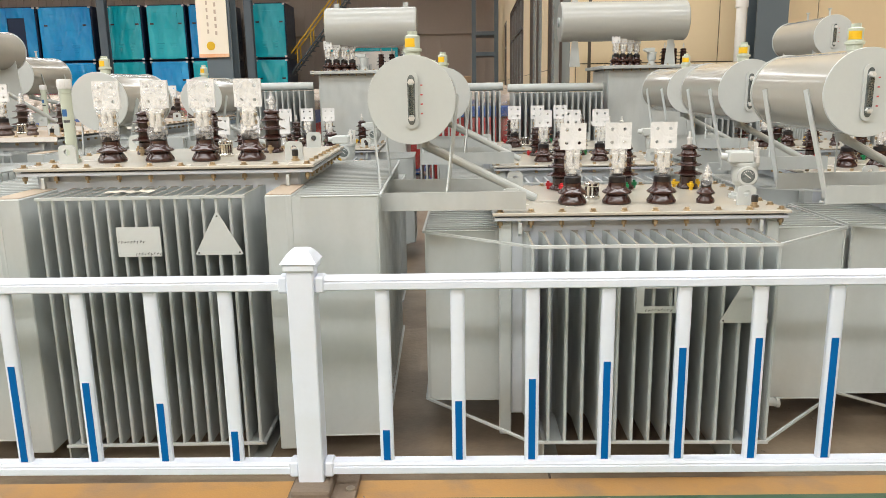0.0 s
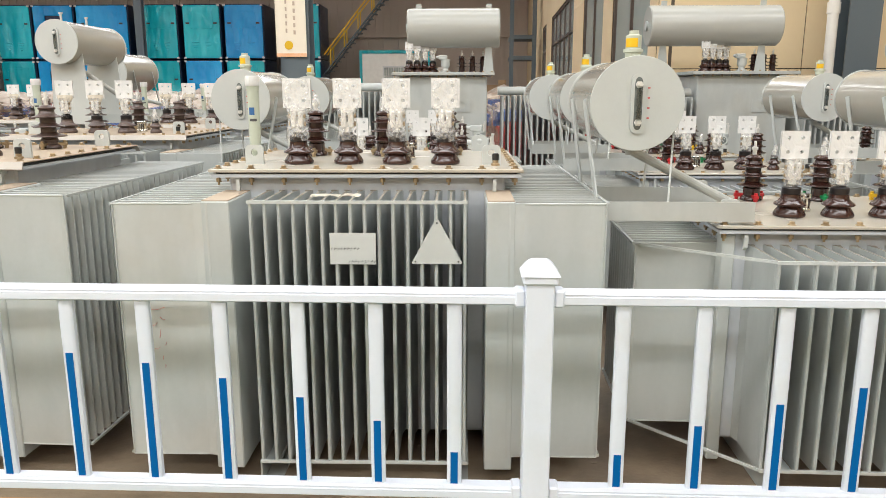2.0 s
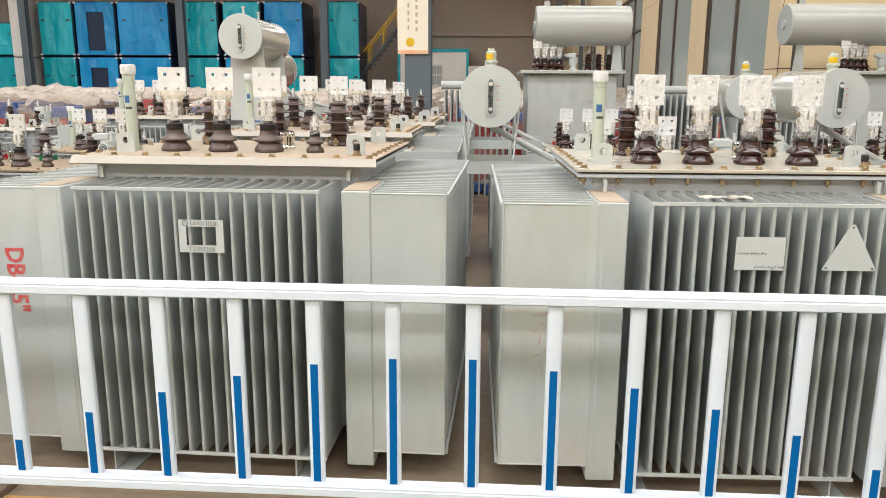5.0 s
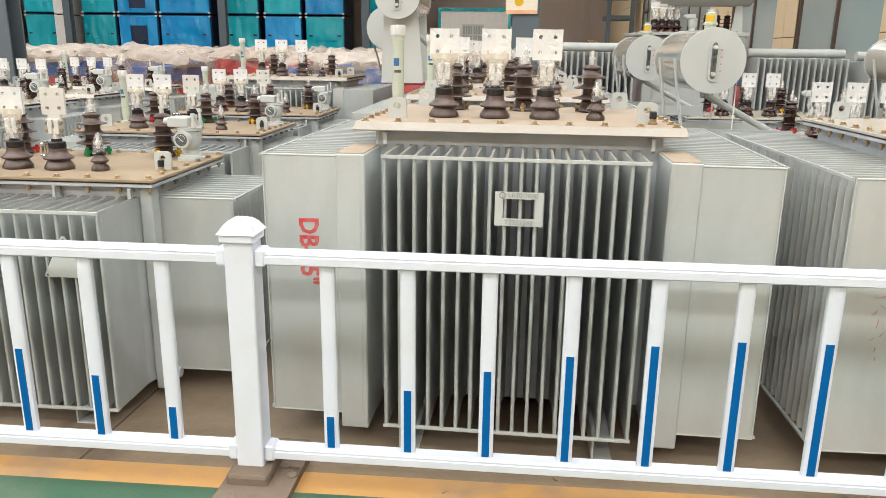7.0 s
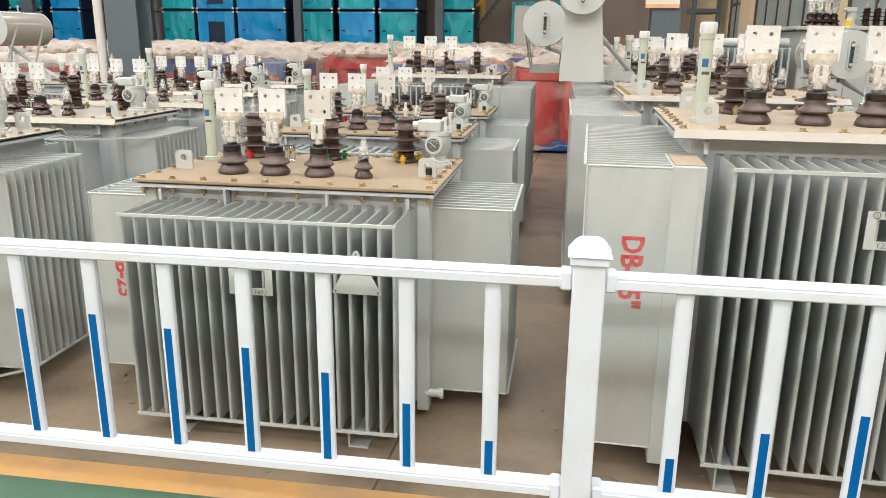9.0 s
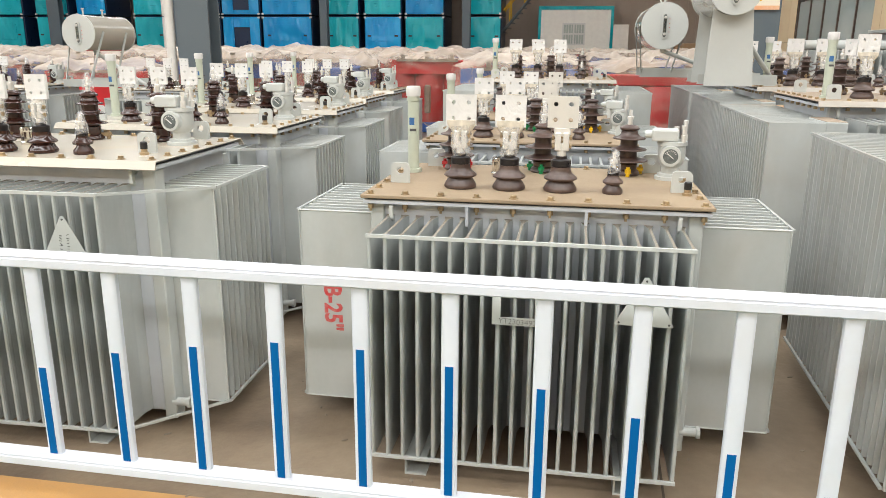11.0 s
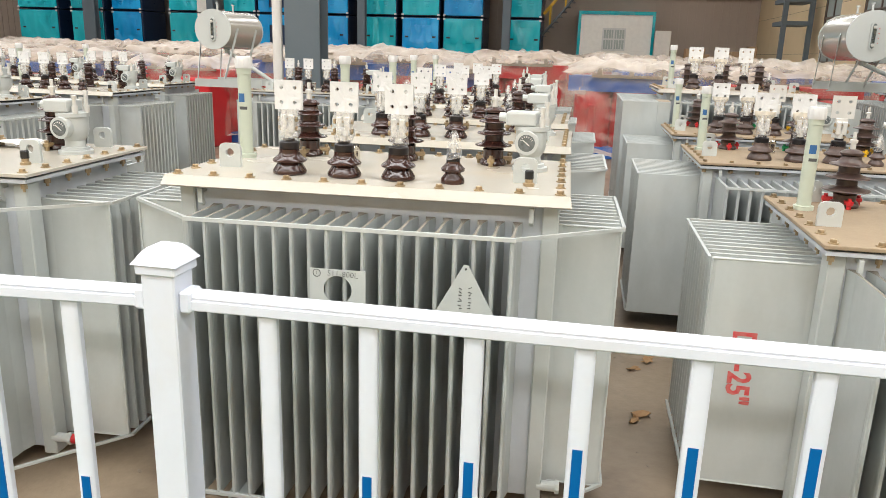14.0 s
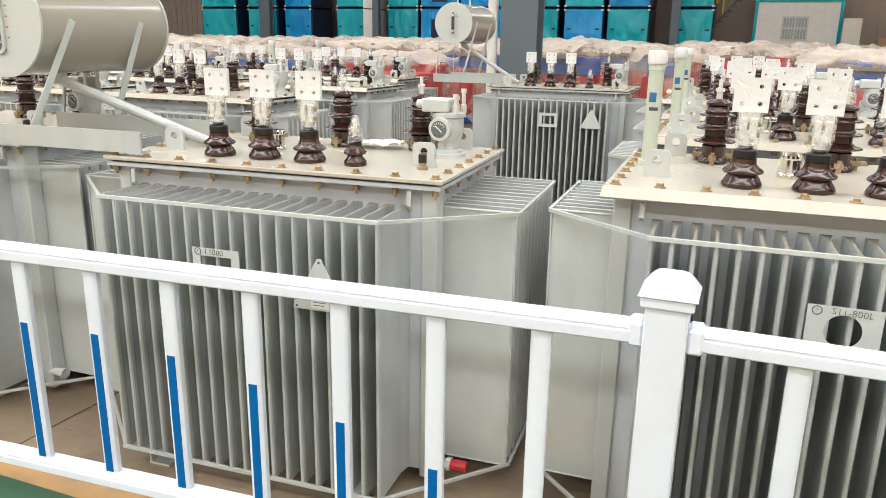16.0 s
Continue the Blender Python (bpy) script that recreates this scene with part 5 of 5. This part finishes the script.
for x, y in ((-6.58, 4.76), (-6.70, 5.85), (-6.76, 7.0), (-9.95, 4.4), (-9.9, 5.7), (-10.25, 7.0), (-11.4, 4.4), (-11.4, 5.8), (-11.5, 7.3), (-13.1, 5.2), (-13.1, 6.7), (-13.2, 8.2), (-14.9, 6.5), (-14.9, 8.0)):
    copy_thing(m_oct, pose(x, y, 0, 0, 0, random.uniform(-1.5, 1.5)))
placed(transformer("transformer", **OCT, plate="window", fine=False, cons=dict(dx=-0.35, r=0.16, zc=0.485, cap=None), tube=False, label="grey transformer with a conservator far behind the first row"), -8.15, 6.66)


# ---- two large transformers with radiators ----
def large_transformer(x, y, cons_x0, cons_x1, rad):
    t = thing("large_transformer", "large grey power transformer with radiators and long conservator above", "transformer", "large transformers", m=pose(x, y, 0))
    bm = bmesh.new()
    box(bm, -0.48, 0, 0.1, 0.48, 0.9, 1.52, 0.01)
    part("tank", bm, GREY, t)
    bm = bmesh.new()
    box(bm, -0.56, -0.07, 1.525, 0.56, 0.97, 1.56, 0.004)
    part("cover", bm, GREY, t)
    for k in range(12):
        part("bolt", BOLT, None, t, at=(-0.53 + k * 1.06 / 11, -0.045, 1.56))
    bm = bmesh.new()
    lathe(bm, [(0.2, cons_x0), (0.212, cons_x0 + 0.012), (0.212, cons_x1 - 0.012), (0.2, cons_x1)], 36, (0, 0.25, 2.04), "x")
    c = part("conservator", bm, CONS_PALE, t, "long grey cylindrical conservator", smooth=40)
    for u in (0.12, 0.88):
        bm = bmesh.new()
        xx = cons_x0 + (cons_x1 - cons_x0) * u
        prism(bm, [(-0.03, 2.24), (0.03, 2.24), (0.03, 2.3), (-0.03, 2.3)], 0.245, 0.257, "y")
        part("lifting_eye", bm, GREY, c, at=(xx, 0, 0))
        bm = bmesh.new()
        prism(bm, [(xx - 0.06, 1.56), (xx + 0.06, 1.56), (xx + 0.03, 1.86), (xx - 0.03, 1.86)], 0.2, 0.21, "y")
        part("support", bm, GREY, t)
    bm = bmesh.new()
    lathe(bm, [(0.05, -0.02), (0.05, 0.0)], 16, (cons_x0 - 0.0, 0.25, 2.04), "x")
    part("end_gauge", bm, GREY, c)
    bm = bmesh.new()
    plate_holes(bm, 0.19, 0.13, 0.006, (1, 1), 0.04, 16)
    part("name_plate", bm, GREY, t, "", (0.2, -0.006, 1.2))
    for k in range(4):
        bushing_lv(t, -0.38 + 0.085 * k, 0.12 + 0.04 * k, 1.56, "clean", k, "white", 1.2, 0.85)
    for k in range(3):
        p = part("hv_bushing", HVP["clean"], None, t, "brown ribbed high-voltage bushing", (0.2 + 0.12 * k, 0.3 + 0.05 * k, 1.56))
        part("stud", HV_STUD, None, p)
    p = part("gas_relay", RELAY, None, t, "", (0.02, 0.15, 1.56))
    part("terminal_box", RELAY_BOX, None, p)
    for x0, x1, zp in rad:
        r = part("header_pipe", (lambda b: (bar(b, (x0, 0.1, zp), (x1, 0.1, zp), 0.09, n=16), b)[1])(bmesh.new()), GREY, t, "pale radiator header pipe", smooth=40)
        n = max(int((x1 - x0) / 0.062), 2)
        for k in range(n):
            bm = bmesh.new()
            xx = x0 + 0.05 + (x1 - x0 - 0.1) * k / (n - 1)
            box(bm, xx - 0.01, -0.16, 0.2, xx + 0.01, 0.36, zp - 0.05, 0.004)
            part("radiator_plate", bm, FIN, r)
    bm = bmesh.new()
    box(bm, -0.4, 0.05, 0, -0.28, 0.85, 0.1)
    box(bm, 0.28, 0.05, 0, 0.4, 0.85, 0.1)
    part("skid", bm, GREY, t)
    return t


large_transformer(-0.98, 8.5, -0.40, 0.62, [(-1.42, -0.56, 1.40), (0.60, 1.58, 1.36)])
large_transformer(2.2, 8.3, -0.98, 0.40, [(-1.56, -0.52, 1.34), (0.56, 1.4, 1.34)])


# ---- stacked enclosures in blue and teal film by the back wall ----
def enclosure(x0, x1, z0, z1, teal, opening=False):
    w, h = x1 - x0, z1 - z0
    e = thing("enclosure", ("teal" if teal else "blue") + " film-wrapped steel enclosure stacked by the back wall", "enclosure", "stacked enclosures", m=pose((x0 + x1) / 2, 39.4, z0))
    bm = bmesh.new()
    box(bm, -w / 2, 0.06, 0, w / 2, 2.4, h, 0.03)
    part("body", bm, NAVY, e, "dark navy side panels")
    bm = bmesh.new()
    f = 0.05
    if opening:
        for a, b, c, d in ((-w / 2 + f, -w * 0.2, f, h - f), (w * 0.22, w / 2 - f, f, h - f), (-w * 0.2, w * 0.22, h * 0.8, h - f), (-w * 0.2, w * 0.22, f, h * 0.1)):
            box(bm, a, -0.02, c, b, 0.05, d, 0.015)
    else:
        box(bm, -w / 2 + f, -0.02, f, w / 2 - f, 0.05, h - f, 0.03, 2)
        box(bm, -w * 0.3, -0.035, h * 0.56, w * 0.3, -0.02, h * 0.86, 0.012)
    part("front_panel", bm, TEALF if teal else BLUEF, e, "shiny film-covered panel")
    if not opening:
        for sx in (-1, 1):
            for k in range(4):
                bm = bmesh.new()
                half = w * (0.035 + 0.02 * k)
                box(bm, sx * w * 0.17 - half, -0.045, h * (0.16 + 0.045 * k), sx * w * 0.17 + half, -0.02, h * (0.175 + 0.045 * k), 0.008)
                part("louvre", bm, TEALF if teal else BLUEF, e)
            bm = bmesh.new()
            box(bm, sx * w * 0.36 - 0.09, -0.035, h * 0.64, sx * w * 0.36 + 0.09, -0.02, h * 0.67, 0.004)
            part("latch", bm, BLACK, e, "small dark latch")
    for sx in (-1, 1):
        for z in (f * 1.4, h - f * 1.4):
            bm = bmesh.new()
            box(bm, sx * (w / 2 - f * 1.3) - 0.06, -0.05, z - 0.045, sx * (w / 2 - f * 1.3) + 0.06, -0.02, z + 0.045)
            part("corner_cap", bm, CAPW, e)
    return e


STACKS = [(-9.97, -8.3, True), (-13.25, -11.2, True), (-15.4, -13.42, False), (-17.4, -15.65, True), (-20.95, -18.2, False), (-23.2, -21.05, False), (-25.15, -23.3, True), (-28.3, -26.5, True), (-31.7, -29.9, False), (-34.2, -32.2, True), (-37.5, -35.0, True)]
for n, (a, b, teal) in enumerate(STACKS):
    enclosure(a, b, 0.15, 2.98, teal if n != 0 else True, n == 5)
    if n < 11:
        enclosure(a, b, 3.02, 5.75 if n < 7 else 4.7, (not teal) if n in (1, 2) else teal, n == 5)
e = solid("pallet_base", (lambda b: (box(b, -38, 39.5, 0, -8.3, 41.7, 0.15), b)[1])(bmesh.new()), RUST, "long timber skid bed under the stacked enclosures", "pallet")
bm = bmesh.new()
box(bm, -0.35, 0, 0, 0.35, 1.8, 2.9, 0.02)
box(bm, -0.35, 0, 2.96, 0.35, 1.8, 5.8, 0.02)
solid("white_cabinet", bm, CABW, "white tall cabinets stacked beside blue enclosures", "cabinet", m=pose(-26.05, 38.95, 0))

# ---- booth, stairs and clutter at the back ----
booth = thing("site_booth", "white panel booth with a teal frame and a barred window", "booth", m=pose(-4.64, 41.0, 0))
bm = bmesh.new()
box(bm, -1.78, 0, 0, 1.78, 1.7, 3.35)
part("booth_wall", bm, CABW, booth)
bm = bmesh.new()
box(bm, -1.9, -0.05, 3.35, 1.9, 1.8, 3.52)
box(bm, -1.9, -0.05, 0, -1.76, 0.1, 3.35)
box(bm, 1.76, -0.05, 0, 1.9, 0.1, 3.35)
part("booth_frame", bm, TEALF, booth, "teal steel frame")
bm = bmesh.new()
box(bm, -0.66, -0.03, 1.6, 0.5, 0.02, 2.7)
part("window_frame", bm, CAPW, booth)
bm = bmesh.new()
for u, v in ((-0.6, -0.12), (-0.04, 0.44)):
    box(bm, u, -0.045, 1.68, v, -0.03, 2.12)
    box(bm, u, -0.045, 2.2, v, -0.03, 2.62)
part("pane", bm, PANE, booth)
for k in range(9):
    bm = bmesh.new()
    bar(bm, (-0.6 + 0.13 * k, -0.06, 1.65), (-0.6 + 0.13 * k, -0.06, 2.65), 0.03)
    part("window_bar", bm, CAPW, booth)
stairs = thing("steel_stairs", "dark steel stairs with yellow handrails against the back wall", "stairs", m=pose(-8.6, 40.4, 0))
for y in (0, 0.9):
    bm = bmesh.new()
    bar(bm, (-1.6, y, 0), (3.6, y, 6.3), 0.22, 0.06)
    part("stringer", bm, STEELCOL, stairs)
    bm = bmesh.new()
    bar(bm, (-1.6, y, 1.0), (3.6, y, 7.3), 0.07)
    for k in range(8):
        u = k / 7
        bar(bm, (-1.6 + 5.2 * u, y, 6.3 * u), (-1.6 + 5.2 * u, y, 6.3 * u + 1.0), 0.06)
    part("handrail", bm, YELLOW, stairs, "yellow handrail")
for k in range(26):
    bm = bmesh.new()
    box(bm, -1.6 + 0.2 * k, 0, 0.2425 * k, -1.35 + 0.2 * k, 0.9, 0.2425 * k + 0.03)
    part("tread", bm, STEELCOL, stairs)
bm = bmesh.new()
box(bm, -2.75, 40.2, 0, -2.0, 40.5, 2.6, 0.02)
solid("white_board", bm, PAPER, "white board standing by the booth", "board")
bm = bmesh.new()
for k in range(14):
    u, v = random.uniform(-1.6, 1.0), random.uniform(34, 41)
    box(bm, u, v, 0, u + random.uniform(0.3, 1.0), v + 0.5, random.uniform(0.5, 1.9), 0.02)
solid("stacked_crates", bm, CARD, "brown crates and cartons piled by the back wall", "crates", kind="stuff")
rack = thing("storage_rack", "dark steel platform rack beside the office wall", "rack", m=pose(1.45, 31.0, 0))
for x in (-0.45, 0.45):
    bm = bmesh.new()
    box(bm, x - 0.08, -0.08, 0, x + 0.08, 0.08, 6.5)
    part("upright", bm, STEELCOL, rack)
for z in (2.6, 3.4, 5.2):
    bm = bmesh.new()
    box(bm, -0.5, -0.1, z, 0.5, 1.6, z + 0.15)
    part("beam", bm, STEELCOL, rack)


# ---- units under plastic sheets ----
def wrapped_unit(seed):
    rnd = random.Random(seed)
    u = thing("wrapped_unit", "red and blue dry-type transformer under a dusty plastic sheet", "transformer", "wrapped dry-type transformers")
    for k in range(3):
        bm = bmesh.new()
        lathe(bm, [(0.23, 0.12), (0.25, 0.16), (0.25, 0.9), (0.23, 0.94)], 20, (-0.48 + 0.48 * k, 0.42, 0))
        part("coil", bm, CASTRED, u, "red cast-resin coil", smooth=40)
    for z in (0.03, 0.95):
        bm = bmesh.new()
        box(bm, -0.76, 0.24, z, 0.76, 0.6, z + 0.13, 0.01)
        box(bm, -0.8, 0.16, z - 0.02 - (0.05 if z > 0.5 else 0), 0.8, 0.2, z + 0.13)
        part("clamp_frame", bm, CASTRED if seed == 3 and z > 0.5 else CASTBLUE, u, "painted steel clamping frame")
    for k in range(3):
        bm = bmesh.new()
        box(bm, -0.53 + 0.48 * k, 0.13, 0.3, -0.43 + 0.48 * k, 0.2, 0.72, 0.02)
        part("tap_panel", bm, RUST if k % 2 else CASTRED, u)
    bm = bmesh.new()
    comb = [(-0.5, 1.06), (0.5, 1.06), (0.5, 1.1)]
    for x in (0.4, 0.0, -0.4):
        comb += [(x + 0.03, 1.1), (x + 0.03, 1.2), (x - 0.03, 1.2), (x - 0.03, 1.1)]
    prism(bm, comb + [(-0.5, 1.1)], 0.1, 0.15, "y")
    part("terminal_comb", bm, RUST, u)
    bm = bmesh.new()
    box(bm, -0.84, -0.03, 0.12, 0.84, 0.86, 1.24)
    bmesh.ops.subdivide_edges(bm, edges=bm.edges[:], cuts=10, use_grid_fill=True)
    for v in bm.verts:
        drop = max(0, v.co.z - 0.9) / 0.34
        edge = max(abs(v.co.x) / 0.84, abs(v.co.y - 0.42) / 0.45)
        v.co.z -= 0.16 * drop * max(0, edge - 0.6) / 0.4 * (0.5 + rnd.random() * 0.2)
        v.co.x += 0.05 * (1.2 - v.co.z) * math.copysign(1, v.co.x) * noise.noise(Vector((v.co.x * 3, v.co.y * 3, seed)))
    bmesh.ops.subdivide_edges(bm, edges=bm.edges[:], cuts=1, use_grid_fill=True)
    crumple(bm, 0.10, 2.6, seed)
    crumple(bm, 0.055, 7.0, seed + 5)
    crumple(bm, 0.012, 17.0, seed + 9)
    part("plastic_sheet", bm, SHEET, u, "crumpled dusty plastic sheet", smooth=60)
    return u


models = [wrapped_unit(s) for s in (1, 2, 3, 4)]
spots = []
for r in range(15):
    y = 10.6 + r * 1.75
    for c in range(18):
        x = 0.4 - c * 1.95 + (r % 2) * 0.5
        if x > 0.6 or (-10.4 < x < -8.2 and y < 10.5):
            continue
        if x < -2.4 * (y + 1):
            continue
        spots.append((x + random.uniform(-0.2, 0.2), y + random.uniform(-0.25, 0.25)))
for n, (x, y) in enumerate(spots):
    m = pose(x, y, 0, 0, 0, random.choice((0, 0, 90, 180)) + random.uniform(-6, 6)) @ Matrix.Diagonal((1, 1, random.uniform(0.92, 1.12), 1))
    if n < 4:
        models[n].matrix_basis = m
    else:
        ob = copy_thing(models[n % 4], m)
        ob.scale = (1, 1, random.uniform(0.9, 1.12))


# ---- loose things on the covers ----
bm = bmesh.new()
bmesh.ops.create_grid(bm, x_segments=12, y_segments=8, size=0.5)
for v in bm.verts:
    v.co = Vector((v.co.x * 0.17, v.co.y * 0.11, 0.008 + 0.012 * noise.noise(Vector((v.co.x * 5, v.co.y * 5, 3)))))
solid("paper_cloth", bm, PAPER, "crumpled white cloth lying on a transformer cover", "cloth", m=pose(-7.94, 3.2, 0.968, 0, 0, 12), smooth=50)
bm = bmesh.new()
bmesh.ops.create_grid(bm, x_segments=10, y_segments=6, size=0.5)
for v in bm.verts:
    v.co = Vector((v.co.x * 0.17, v.co.y * 0.06, 0.006 + 0.008 * noise.noise(Vector((v.co.x * 6, v.co.y * 6, 8)))))
solid("film_scrap", bm, CREAMF, "scrap of pale film lying on cooling fins", "film scrap", m=pose(-1.15, 2.64, 1.002, 0, 0, 3), smooth=50)
bm = bmesh.new()
box(bm, -0.2, -0.16, 0, 0.2, 0.16, 0.008)
solid("cardboard_sheet", bm, CARD, "brown cardboard sheet lying on side fins", "cardboard", m=pose(-3.45, 5.45, 1.0, 0, 0, 8))
bm = bmesh.new()
box(bm, -0.33, 0, 0, 0.33, 0.6, 0.9, 0.02)
solid("red_cabinet", bm, RED, "red steel cabinet standing behind the transformers", "cabinet", m=pose(-11.08, 10.0, 0))


# torn scraps of packing paper on the floor
def paper_flake(x, y, size, seed):
    rnd = random.Random(seed)
    bm = bmesh.new()
    n = 15
    low = []
    for k in range(n):
        a, r = 2 * math.pi * k / n, size * rnd.uniform(0.4, 1.15)
        low.append(bm.verts.new((r * math.cos(a), 0.62 * r * math.sin(a), 0.002 + 0.014 * rnd.random())))
    top = [bm.verts.new((v.co.x, v.co.y, v.co.z + 0.0015)) for v in low]
    bm.faces.new(low[::-1])
    bm.faces.new(top)
    for k in range(n):
        bm.faces.new((low[k], low[(k + 1) % n], top[(k + 1) % n], top[k]))
    solid("paper_scrap", bm, KRAFT, "torn brown packing paper scrap on the concrete floor", "paper scrap", "floor scraps", m=pose(x, y, 0.0, 0, 0, rnd.uniform(0, 180)))


for k, (x, y, size) in enumerate(((-5.56, 4.08, 0.05), (-5.63, 3.97, 0.035), (-5.63, 3.53, 0.045), (-5.66, 3.47, 0.03), (-5.99, 3.29, 0.025))):
    paper_flake(x, y, size, k + 20)
